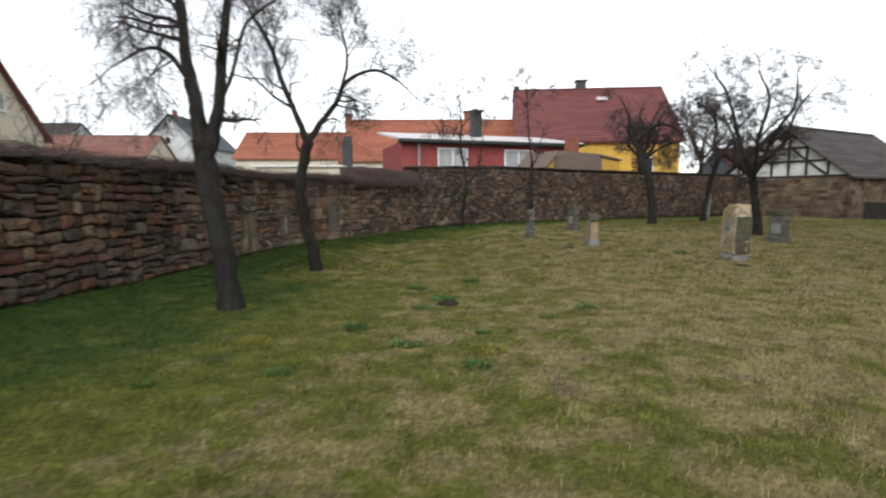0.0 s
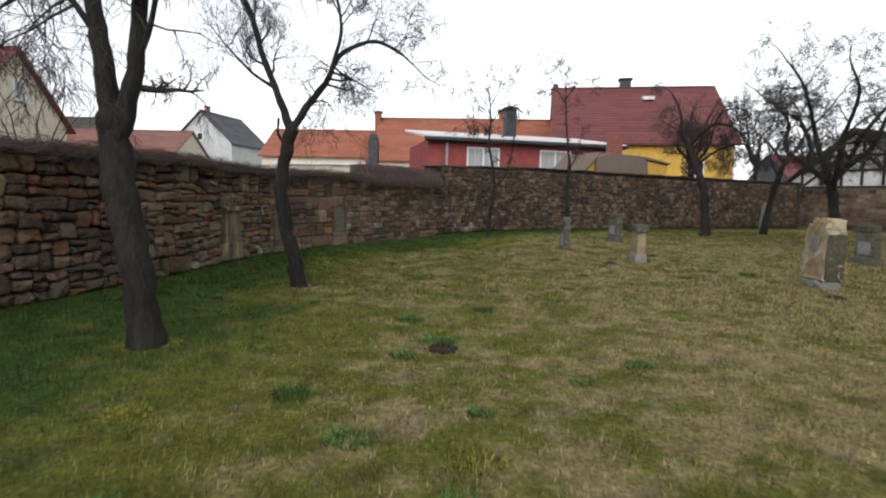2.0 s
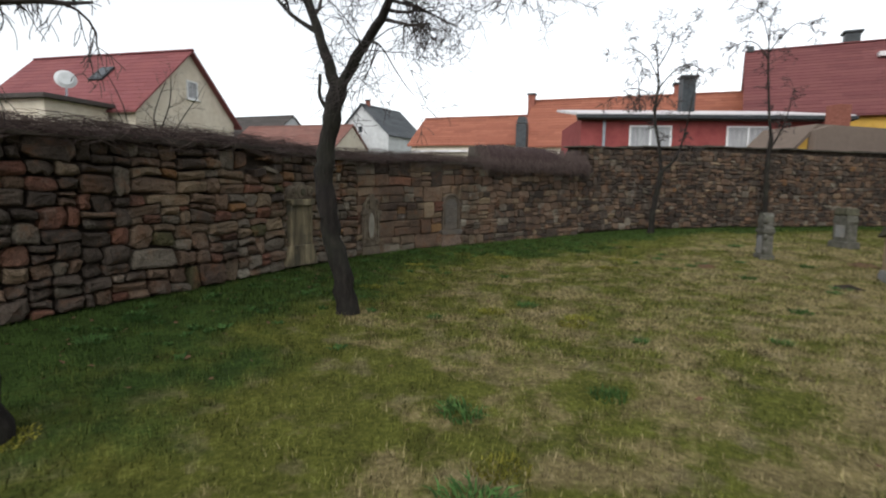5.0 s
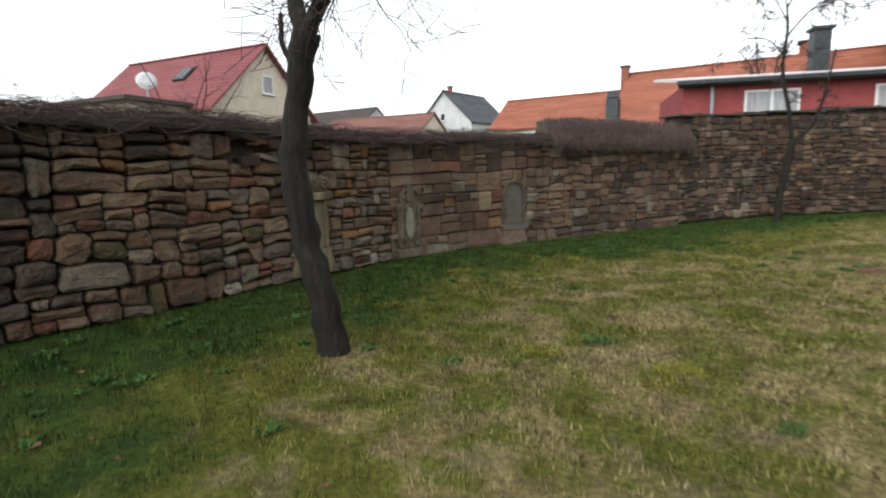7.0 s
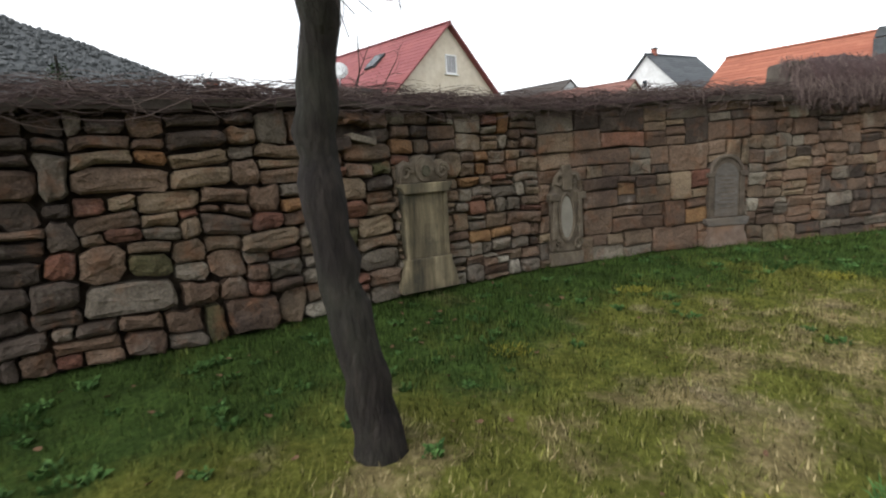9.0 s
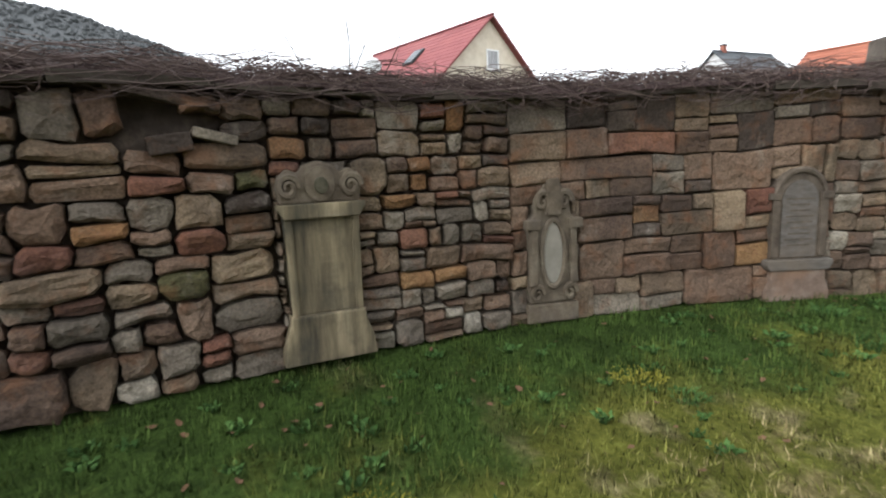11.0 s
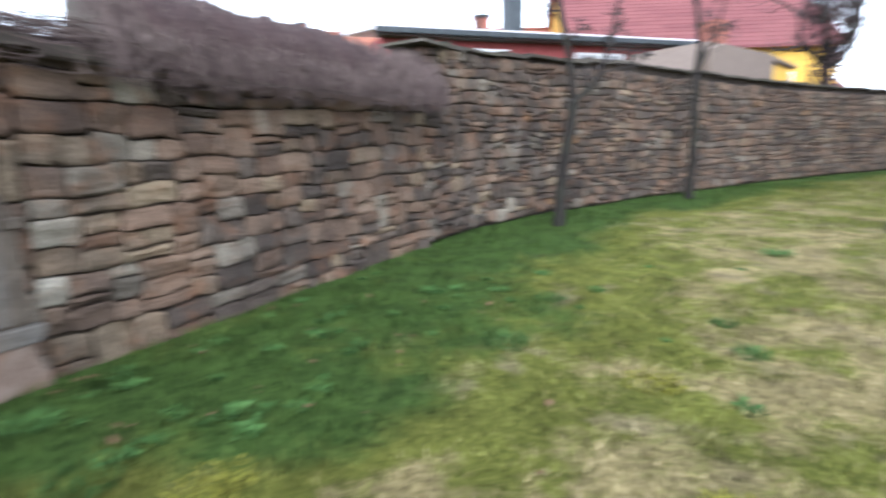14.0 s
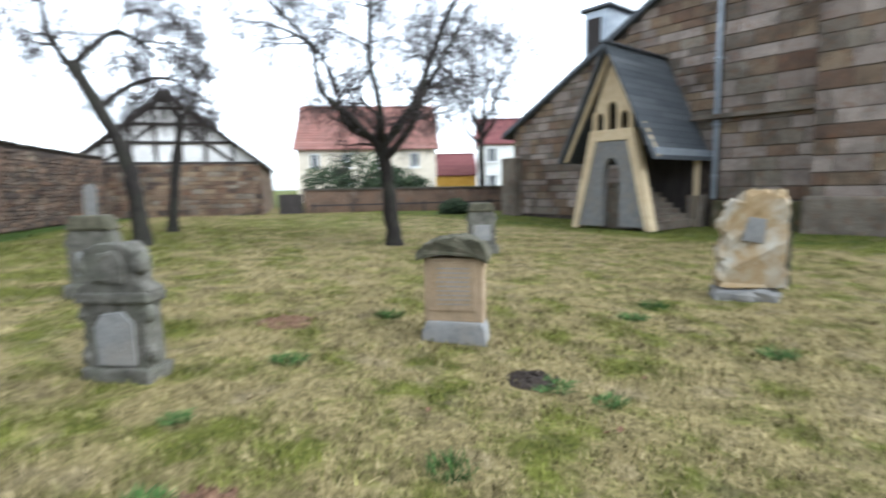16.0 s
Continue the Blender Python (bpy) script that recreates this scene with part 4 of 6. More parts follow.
rake = lambda s: 3.7 + .576 * s
gable = prism([(0, -.5), (8.8, -.5), (8.8, rake(8.8)), (0, 3.7)], .0, 14)
part("gable_wall", gable, MORTAR, church)
part_mesh("gable_facing", block_face(0, 5.4, .2, 8.8, .3, .6, 0, rake, 5).mesh("gable_facing", CH_MATS), church)["kind"] = "stuff"
part_mesh("gable_facing", block_face(5.4, 8.7, 2.4, 8.8, .3, .6, 0, rake, 6).mesh("gable_facing", CH_MATS), church)["kind"] = "stuff"
roof = prism([(-.5, 3.45), (8.8, 3.45 + .576 * 9.3), (8.8, 3.65 + .576 * 9.3), (-.5, 3.65)], -.25, 14)
part("roof", roof, SLATE, church)
part("corner_buttress", box(-.35, .45, -.45, -.0, -.5, 2.6, bevel=.04), JOINED["grey"], church)
dormer = part("dormer", box(3.0, 4.1, .8, 3.2, 5.0, 8.1, bevel=.04), ZINC, church, "zinc-clad dormer with a dark shutter")
part("shutter", box(3.15, 3.75, .74, .8, 6.5, 7.8, bevel=.02), TIMBER, dormer)
part("dormer_roof", box(2.85, 4.25, .65, 3.4, 8.1, 8.22, bevel=.03), SLATE, dormer)
part("tower_wall", box(8.8, 11.4, -.25, 8, -.5, 12.5), MORTAR, church)
part_mesh("tower_facing", block_face(8.8, 11.4, .9, 12.5, .4, .72, -.25, None, 7).mesh("tower_facing", CH_MATS), church)["kind"] = "stuff"
part("tower_wall", box(11.4, 19, -.75, 8, -.5, 12.5), MORTAR, church)
part_mesh("tower_facing", block_face(11.4, 19, .9, 12.5, .43, .85, -.75, None, 8).mesh("tower_facing", CH_MATS), church)["kind"] = "stuff"
part("string_course", box(7.9, 11.4, -.42, -.2, 3.36, 3.5, bevel=.03), JOINED["grey"], church)
part("plinth", box(8.7, 11.6, -.5, -.2, -.5, .85, bevel=.06), JOINED["moss"], church)
part("plinth", box(11.3, 19.1, -1.1, -.7, -.5, 1.0, bevel=.08), JOINED["grey"], church)
pipe = bmesh.new()
bmesh.ops.create_cone(pipe, cap_ends=True, segments=12, radius1=.07, radius2=.07, depth=10.6, matrix=pose(8.62, -.16, 6.2))
part("downpipe", pipe, ZINC, church)
for z in (1.6, 3.2, 5.2, 7.2):
    part("pipe_bracket", box(8.53, 8.71, -.25, .02, z, z + .05), ZINC, church)

# porch
porch = thing("church_porch", "steep timber porch with slate roof over stone stairs", "porch", at=CHURCH @ pose(6.85, -3.2, .12) @ Matrix.Diagonal((.93, 1, 1, 1)))
HALF, PEAK = 1.4, 5.35


def porch_front():
    """A steep plastered gable with a pointed doorway cut through."""
    bm = bmesh.new()
    arch = [(-.32, 0)] + [(-.32 + .32 * (1 - math.cos(a)), 1.35 + .75 * math.sin(a)) for a in np.linspace(0, math.pi / 2, 6)]
    arch = arch + [(-x, z) for x, z in arch[::-1][1:]]
    outer_left = [(-1.3, 0), (-1.12, 1.0), (-.94, 1.75), (-.55, 2.6), (0, 2.6)]
    lft = [(-.32, 0)] + [p for p in arch if p[0] <= 0][1:]
    poly = outer_left + lft[::-1]
    for sgn in (1, -1):
        pts = [(sgn * x, z) for x, z in poly]
        a = [bm.verts.new((x, 0, z)) for x, z in pts]
        b = [bm.verts.new((x, .28, z)) for x, z in pts]
        k = len(pts)
        bm.faces.new(a)
        bm.faces.new(b[::-1])
        for i in range(k):
            bm.faces.new((a[i], a[(i + 1) % k], b[(i + 1) % k], b[i]))
    bmesh.ops.recalc_face_normals(bm, faces=bm.faces[:])
    return bm


part("front_wall", porch_front(), BASE_GRAVE, porch, "pale grey plastered front with a pointed doorway")
for sgn in (1, -1):
    part("slanted_post", prism([(sgn * 1.5, -.1), (sgn * 1.26, -.1), (sgn * .56, 2.6), (sgn * .5, 2.85), (sgn * .8, 2.85)], -.06, .3, bevel=.02), PALE_TIMBER, porch)
    part("barge_board", prism([(sgn * 1.75, 2.05), (sgn * 1.62, 2.0), (0, PEAK - .32), (0, PEAK)], -.2, -.1), PALE_TIMBER, porch)
    low_x, low_z = sgn * 1.7, PEAK - 1.7 * (PEAK - 2.55) / 1.45
    deck = part("roof_slope", prism([(0, PEAK), (low_x, low_z), (low_x, low_z - .04), (0, PEAK - .06)], -.4, 3.5), SLATE, porch)
    slates = roof_mesh("slate_layer", 3.5, 2.9, 2.55, PEAK, .28, SLATE, 37, row=.22, sides=(sgn,))
    slates.transform(pose(0, -.2, 0, 0, 0, 90))
    part_mesh("slate_layer", slates, deck)["kind"] = "stuff"
part("collar_beam", box(-.78, .78, -.05, .25, 2.6, 2.85, bevel=.02), PALE_TIMBER, porch)
for x in (-.66, -.23, .23, .66):
    part("arcade_post", box(x - .06, x + .06, -.02, .14, 2.85, 3.5 if abs(x) > .5 else 3.75, bevel=.015), PALE_TIMBER, porch)
for x, w, z in ((-.445, .155, 3.2), (0, .17, 3.5), (.445, .155, 3.2)):
    arc = [(x + w * math.cos(a), z + .27 * math.sin(a)) for a in np.linspace(math.pi, 0, 7)]
    part("arcade_arch", prism(arc + [(x + w + .01, z + .34), (x - w - .01, z + .34)], .0, .1), PALE_TIMBER, porch)
part("arcade_sill", box(-.8, .8, -.06, .18, 2.83, 2.93, bevel=.015), PALE_TIMBER, porch)
part("gable_board", prism([(-.64, 3.54), (-.17, 3.54), (-.17, 3.84), (.17, 3.84), (.17, 3.54), (.64, 3.54), (0, PEAK - .2)], .0, .1), PALE_TIMBER, porch)
part("inner_dark_wall", box(-1.3, 1.2, 2.9, 3.1, 0, 2.6), TIMBER, porch)
part("corner_post", box(1.42, 1.55, 2.6, 2.75, -.1, 2.4, bevel=.02), PALE_TIMBER, porch)
part("eaves_board", box(1.55, 1.72, -.2, 3.2, 2.05, 2.3, bevel=.02), ZINC, porch)
for k in range(8):
    part("stair_step", box(1.35 - .24 * (k + 1), 1.45 - .24 * k, .32, 2.6, -.1, .17 * (k + 1) - .02, bevel=.015), JOINED["grey"], porch)
part("stair_cheek", box(1.2, 1.65, 2.6, 3.1, -.2, .9, bevel=.03), JOINED["grey"], porch)


# ---- trees ----
def smooth_line(points, per=5):
    return [Vector(p) for p in catmull(points, per)]


def grow(heap, p, d, length, radius, level, r, lift, wiggle, droop=.35, fine=.0028):
    """A branch and its twigs, into one heap."""
    n = 5 if level > 1 else 4
    pts, rad = [p.copy()], [radius]
    q, way = p.copy(), d.normalized()
    for i in range(n):
        way = (way + Vector((r.uniform(-1, 1), r.uniform(-1, 1), r.uniform(-1, 1))) * wiggle + Vector((0, 0, lift)) / n).normalized()
        q = q + way * length / n
        pts.append(q.copy())
        rad.append(max(fine, radius * (1 - .8 * (i + 1) / n)))
    tube(heap, pts, rad, 5 if level > 2 else (4 if level == 2 else 3))
    if level == 0:
        return
    kids = {3: 7, 2: 6, 1: 4}[level]
    for k in range(kids):
        t = r.uniform(.2, 1.0) * n
        i = min(int(t), n - 1)
        o = pts[i].lerp(pts[i + 1], t - i)
        along = (pts[i + 1] - pts[i]).normalized()
        out = along.cross(Vector((r.uniform(-1, 1), r.uniform(-1, 1), r.uniform(-1, 1)))).normalized()
        grow(heap, o, along * r.uniform(.3, .8) + out + Vector((0, 0, .7 * lift)), length * r.uniform(.4, .65), max(fine, rad[i] * .55), level - 1, r, lift - (droop if level < 3 else droop * .3), wiggle, droop, fine)


def tree(name, label, x, y, limbs, seed, spawn=9, level=2, length=.9, lift=.25, wiggle=.33, z=None, sides=10, droop=.35, bare=.25, fine=.0028):
    """limbs: polylines with a first and a last radius, about the foot; the first one is the trunk."""
    r = random.Random(seed)
    t = thing(name, label, "tree", at=pose(x, y, height(x, y) if z is None else z))
    wood, crown = Heap(), Heap()
    for k, (pts, r0, r1) in enumerate(limbs):
        line = smooth_line(pts)
        m = len(line) - 1
        rad = [r0 + (r1 - r0) * (i / m) ** .8 + (.35 * r0 * max(0, 1 - i / m * 6) if k == 0 else 0) for i in range(m + 1)]
        for i in range(1, m):
            line[i] = line[i] + Vector((r.uniform(-1, 1), r.uniform(-1, 1), 0)) * rad[i] * .16
        tube(wood, line, [a * r.uniform(.92, 1.1) for a in rad], sides)
        if k == 0 or pts[0][2] < 1.6 or (len(pts) == 3 and pts[0][2] < 2.4):
            continue
        rise = lift if pts[-1][2] > pts[-2][2] else min(lift, -.12)
        deep = level if r0 > .036 or level < 3 else level - 1
        for j in range(spawn):
            i = min(m - 1, int(m * r.uniform(bare, 1.0)))
            along = (line[i + 1] - line[i]).normalized()
            out = along.cross(Vector((r.uniform(-1, 1), r.uniform(-1, 1), r.uniform(-1, 1)))).normalized()
            grow(crown, line[i], along * r.uniform(.2, .7) + out + Vector((0, 0, 1.1 * rise)), length * r.uniform(.6, 1.25), max(.008, rad[i] * .5), deep, r, rise, wiggle, droop, fine)
        grow(crown, line[-1], line[-1] - line[-2], length, max(.008, rad[-1] * .9), deep, r, rise, wiggle, droop, fine)
    part_mesh("trunk", wood.mesh("trunk", [BARK], True), t)
    part_mesh("crown", crown.mesh("crown", [TWIG]), t, "bare thin winter twigs")
    return t


def auto_limbs(trunk_h, r0, count, spread, rise, seed, lean=(0, 0), bend=.35):
    r = random.Random(seed)
    lx, ly = lean
    trunk = [(0, 0, -.15), (lx * .2, ly * .2, trunk_h * .33), (lx * .62, ly * .62, trunk_h * .7), (lx, ly, trunk_h)]
    out = [(trunk, r0, r0 * .7)]
    a0 = r.uniform(0, 6.28)
    for k in range(count):
        a = a0 + 6.28 * k / count + r.uniform(-.4, .4)
        o = Vector((lx, ly, trunk_h - r.uniform(0, .25) * trunk_h))
        if k == 0:
            o = Vector((lx, ly, trunk_h - .05))
        else:
            f = o.z / trunk_h
            o.x, o.y = lx * f, ly * f
        d = Vector((math.cos(a), math.sin(a), 0))
        s, u = spread * r.uniform(.7, 1.2), rise * r.uniform(.75, 1.15)
        kink = lambda: Vector((r.uniform(-1, 1), r.uniform(-1, 1), r.uniform(-.5, .5))) * bend * s * .35
        pts = [tuple(o), tuple(o + d * s * .3 + Vector((lx * .1, ly * .1, u * .2)) + kink() * .5), tuple(o + d * s * .5 + Vector((0, 0, u * .45)) + kink()), tuple(o + d * s * .75 + Vector((0, 0, u * .75)) + kink()), tuple(o + d * s + Vector((0, 0, u)) + kink())]
        out.append((pts, r0 * .55, r0 * .16))
    return out


tree("fruit_tree", "old bare fruit tree with a forked dark trunk", -2.85, 7.13, [
    ([(0, 0, -.15), (-.07, 0, .5), (-.19, 0, 1.2), (-.29, 0, 1.85), (-.32, .02, 2.25)], .16, .135),
    ([(-.32, .02, 2.2), (-.41, .05, 2.75), (-.53, .1, 3.4), (-.6, .12, 4.3), (-.7, .2, 5.2)], .115, .04),
    ([(-.3, 0, 2.0), (-.14, .06, 2.55), (-.06, .1, 3.3), (.08, .1, 4.2), (.2, .2, 5.0)], .11, .04),
    ([(-.47, .08, 3.0), (-.7, .0, 3.35), (-.95, -.05, 3.42), (-1.25, -.1, 3.25)], .04, .015),
    ([(-.1, .08, 2.75), (.12, -.02, 3.1), (.35, -.1, 3.7), (.75, -.1, 4.0)], .035, .014),
    ([(-.55, .1, 3.7), (-.9, .5, 4.2), (-1.4, .6, 4.3)], .035, .012),
], 3, spawn=6, level=3, length=1.05, lift=-.15)
tree("fruit_tree", "slender bare fruit tree with a crooked forking trunk", -2.57, 10.72, [
    ([(0, 0, -.15), (-.05, 0, .4), (-.18, -.04, 1.0), (-.26, -.05, 1.65), (-.2, -.02, 2.15), (-.08, .0, 2.6)], .125, .1),
    ([(-.1, .0, 2.5), (-.28, .03, 3.0), (-.6, .1, 3.75), (-.83, .1, 4.5), (-1.2, .15, 5.1)], .075, .03),
    ([(-.1, 0, 2.55), (.12, .02, 2.9), (.45, .0, 3.3), (.7, .0, 3.75), (1.25, -.05, 3.95), (1.7, -.05, 3.75)], .075, .02),
    ([(.58, 0, 3.6), (.7, .05, 4.2), (.55, .1, 4.9)], .04, .015),
    ([(-.4, .05, 3.25), (-.8, .1, 3.5), (-1.3, .15, 4.0)], .035, .012),
    ([(-.1, 0, 2.5), (.2, -.12, 2.9), (.48, -.22, 3.0), (.66, -.28, 2.85)], .022, .008),
    ([(-.18, .0, 2.3), (-.3, -.05, 2.5), (-.28, -.08, 2.75)], .03, .018),
], 5, spawn=9, level=3, length=.8, lift=.5, droop=.02, bare=.4)
tree("fruit_tree", "young bare tree forking low beside the wall", 0.75, 21.35, [
    ([(0, 0, -.15), (.05, 0, .6), (.12, 0, 1.2), (.2, 0, 1.75)], .085, .07),
    ([(.2, 0, 1.7), (.08, .0, 2.5), (-.06, 0, 3.2), (-.02, 0, 4.1), (-.12, 0, 5.0)], .055, .02),
    ([(.2, 0, 1.7), (.55, 0, 2.1), (.75, 0, 2.9), (.85, 0, 3.7)], .045, .012),
    ([(-.04, 0, 3.5), (-.35, .1, 3.9), (-.75, .15, 4.0), (-1.0, .2, 3.9)], .022, .008),
    ([(-.03, 0, 3.9), (.3, -.1, 4.3), (.65, -.1, 4.5), (.95, -.1, 4.4)], .022, .008),
    ([(-.03, 0, 4.2), (-.3, -.1, 4.7), (-.7, -.1, 5.0), (-.95, -.1, 5.0)], .02, .007),
    ([(-.05, 0, 4.5), (.2, .1, 5.0), (.35, .1, 5.4), (.6, .1, 5.6)], .02, .007),
], 7, spawn=5, level=2, length=.55, lift=.1, droop=.2, fine=.007)
tree("fruit_tree", "thin straight bare tree beside the wall", 3.9, 23.95, [
    ([(0, 0, -.15), (.05, 0, .9), (.02, 0, 1.9), (.06, 0, 2.8)], .09, .06),
    ([(.06, 0, 2.7), (-.05, 0, 3.5), (-.16, 0, 4.6), (-.22, 0, 5.9)], .05, .02),
    ([(.05, 0, 2.4), (.35, 0, 3.1), (.5, 0, 3.9)], .035, .012),
    ([(-.18, 0, 5.0), (-.5, .1, 5.5), (-.85, .1, 5.6), (-1.0, .1, 5.4)], .024, .008),
    ([(-.2, 0, 5.2), (.15, .0, 5.7), (.5, .1, 6.0), (.8, .1, 5.9)], .022, .008),
    ([(-.2, 0, 5.5), (-.4, -.1, 6.1), (-.6, -.1, 6.4), (-.9, -.1, 6.5)], .02, .007),
], 9, spawn=5, level=2, length=.55, lift=.1, droop=.25, fine=.007)
tree("fruit_tree", "leaning bare tree with a crooked dark trunk", 9.1, 23.25, [
    ([(0, 0, -.15), (-.03, .03, .9), (-.12, .15, 1.8), (-.3, .45, 2.7), (-.5, .8, 3.5)], .17, .12),
    ([(-.48, .78, 3.4), (-.75, 1.0, 4.0), (-.8, 1.1, 4.8), (-1.1, 1.3, 5.6)], .09, .03),
    ([(-.5, .8, 3.5), (-.2, .6, 3.9), (.3, .5, 4.3), (.9, .4, 4.2), (1.2, .3, 3.9)], .08, .025),
    ([(-.3, .45, 2.7), (.1, .3, 3.1), (.6, .1, 3.4), (1.2, .0, 3.5), (1.5, -.1, 3.2)], .065, .02),
    ([(-.4, .6, 3.1), (-.2, .9, 3.5), (.2, 1.3, 3.7), (.8, 1.5, 3.6)], .05, .018),
    ([(.3, .5, 4.3), (.5, .4, 4.7), (1.0, .3, 4.9), (1.4, .2, 4.7)], .04, .015),
], 11, spawn=7, level=3, length=.95, lift=-.2, droop=.4, fine=.0036)
tree("fruit_tree", "upright bare fruit tree with spreading twigs", 12.2, 25.1, [
    ([(0, 0, -.15), (.12, 0, .9), (.35, 0, 2.0), (.65, 0, 3.1)], .14, .1),
    ([(.65, 0, 3.05), (1.1, -.1, 3.6), (1.4, -.1, 4.3), (2.0, -.2, 5.0), (2.6, -.2, 5.9)], .08, .02),
    ([(.6, 0, 2.9), (.2, .2, 3.6), (-.4, .3, 4.2), (-.9, .3, 4.5)], .06, .018),
    ([(1.3, -.1, 4.1), (1.2, .2, 4.8), (1.5, .3, 5.5), (1.4, .3, 6.2)], .04, .014),
    ([(.5, 0, 2.5), (1.0, .5, 3.0), (1.7, .7, 3.2), (2.1, .8, 3.6)], .04, .014),
    ([(.4, 0, 2.4), (-.1, -.5, 2.9), (-.5, -.9, 3.5), (-.6, -1.2, 4.2)], .04, .014),
], 13, spawn=7, level=3, length=.9, lift=.1, droop=.2, fine=.0042)
tree("fruit_tree", "bare fruit tree with a broad twiggy crown", 10.9, 18.5, auto_limbs(2.2, .17, 7, 1.8, 3.0, 8, (-.25, .1), .45), 15, spawn=7, level=3, length=1.15, lift=.05, droop=.25, fine=.0042)
tree("street_tree", "tall bare tree at the far end of the lawn", 31.3, 19.7, auto_limbs(4.6, .22, 7, 2.6, 5.6, 10, (0, 0), .4), 17, spawn=10, level=2, length=2.4, lift=.2, fine=.013)
tree("garden_tree", "bare shrubby tree behind the red annexe", 0.3, 32.2, auto_limbs(4.0, .1, 5, 1.2, 2.4, 12), 19, spawn=7, level=1, length=.8, lift=.1)
tree("garden_tree", "bare tree behind the yellow house", 22.0, 46.0, auto_limbs(5.0, .2, 6, 2.5, 4.5, 14), 21, spawn=8, level=1, length=1.8, lift=.4)
tree("garden_tree", "bare bush twigs behind the wall", -11.0, 15.5, auto_limbs(2.2, .05, 5, 1.0, 2.0, 16), 23, spawn=6, level=1, length=.6, lift=.1)


def leaf_cloud(centres, count, size, seed, flat=.6):
    r = random.Random(seed)
    heap = Heap()
    for k in range(count):
        c, rad = r.choice(centres)
        v = Vector((r.gauss(0, 1), r.gauss(0, 1), r.gauss(0, 1))).normalized() * r.uniform(.55, 1.05)
        p = Vector(c) + Vector((v.x * rad[0], v.y * rad[1], v.z * rad[2]))
        a = Vector((r.uniform(-1, 1), r.uniform(-1, 1), r.uniform(-1, 1))).normalized() * size * r.uniform(.6, 1.4)
        b = a.orthogonal().normalized() * size * flat * r.uniform(.5, 1.2)
        heap.add([p - a, p + b, p + a, p - b], [(0, 1, 2, 3)])
    return heap


ivy = tree("ivy_tree", "bare tree with its trunk wrapped in dark ivy", 11.2, 30.6, auto_limbs(4.0, .2, 5, 1.5, 2.6, 18), 25, spawn=9, level=1, length=1.3, lift=.3)
part_mesh("ivy", leaf_cloud([((0, 0, 3.2), (.5, .5, 1.0)), ((.1, 0, 4.3), (.75, .75, .7)), ((-.3, .1, 4.9), (.5, .5, .5)), ((.5, 0, 4.8), (.4, .4, .4))], 2600, .07, 3).mesh("ivy", [BRUSH]), ivy, "dense dark ivy leaves")
for x, y, sc, lab in ((30.0, 26.8, 1.5, "spreading dark evergreen bush behind the low wall"), (32.0, 25.0, 1.1, "small dark evergreen bush behind the low wall"), (22.9, 19.6, .36, "low dark green bush at the lawn's edge")):
    bush = thing("evergreen_bush", lab, "bush", at=pose(x, y, .1))
    part_mesh("foliage", leaf_cloud([((0, 0, 1.3 * sc), (1.7 * sc, 1.5 * sc, 1.0 * sc)), ((1.3 * sc, -.6 * sc, 1.1 * sc), (1.2 * sc, 1 * sc, .8 * sc)), ((-1.0 * sc, .8 * sc, 1.0 * sc), (1.2 * sc, 1 * sc, .8 * sc))], 2200, .1 * sc + .03, 41).mesh("foliage", [CONIFER]), bush)
    stems = Heap()
    for k in range(4):
        tube(stems, [(0, 0, -.2), (.2 * math.cos(k * 1.6), .2 * math.sin(k * 1.6), .7 * sc), (.6 * sc * math.cos(k * 1.6), .6 * sc * math.sin(k * 1.6), 1.5 * sc)], [.05, .04, .015], 5)
    part_mesh("stems", stems.mesh("stems", [BARK]), bush)

post = thing("ivy_post", "tall post wrapped in dark ivy behind the wall", "ivy", at=pose(-8.4, 10.05, .1))
stem = Heap()
tube(stem, [(0, 0, -.2), (.02, 0, 1.2), (-.02, .02, 2.2), (0, 0, 2.9)], [.07, .06, .04, .015], 8)
part_mesh("stem", stem.mesh("stem", [BARK]), post)
part_mesh("ivy", leaf_cloud([((0, 0, z), (.17 - .03 * abs(z - 2.2), .17, .35)) for z in (1.0, 1.4, 1.8, 2.2, 2.5)], 1500, .022, 7).mesh("ivy", [CONIFER]), post, "dense dark ivy leaves")
for x, y, k in ((-38, 19.5, 30), (-40, 25.5, 32), (-37, 13.5, 34)):
    tree("garden_tree", "bare garden tree behind the houses", x, y, auto_limbs(3.2, .12, 6, 1.7, 3.0, k), k, spawn=8, level=2, length=1.2, lift=.15, fine=.012)

# wooded hill in the distance; its haze is only in the colour
hill_v, hill_f = [], []
ANG = np.linspace(40, 150, 60)


def hill_h(a):
    return float(np.interp(a, [40, 52, 62, 72, 82, 88, 94, 101, 115, 150], [0, 8, 24, 46, 70, 82, 87, 82, 88, 70]))


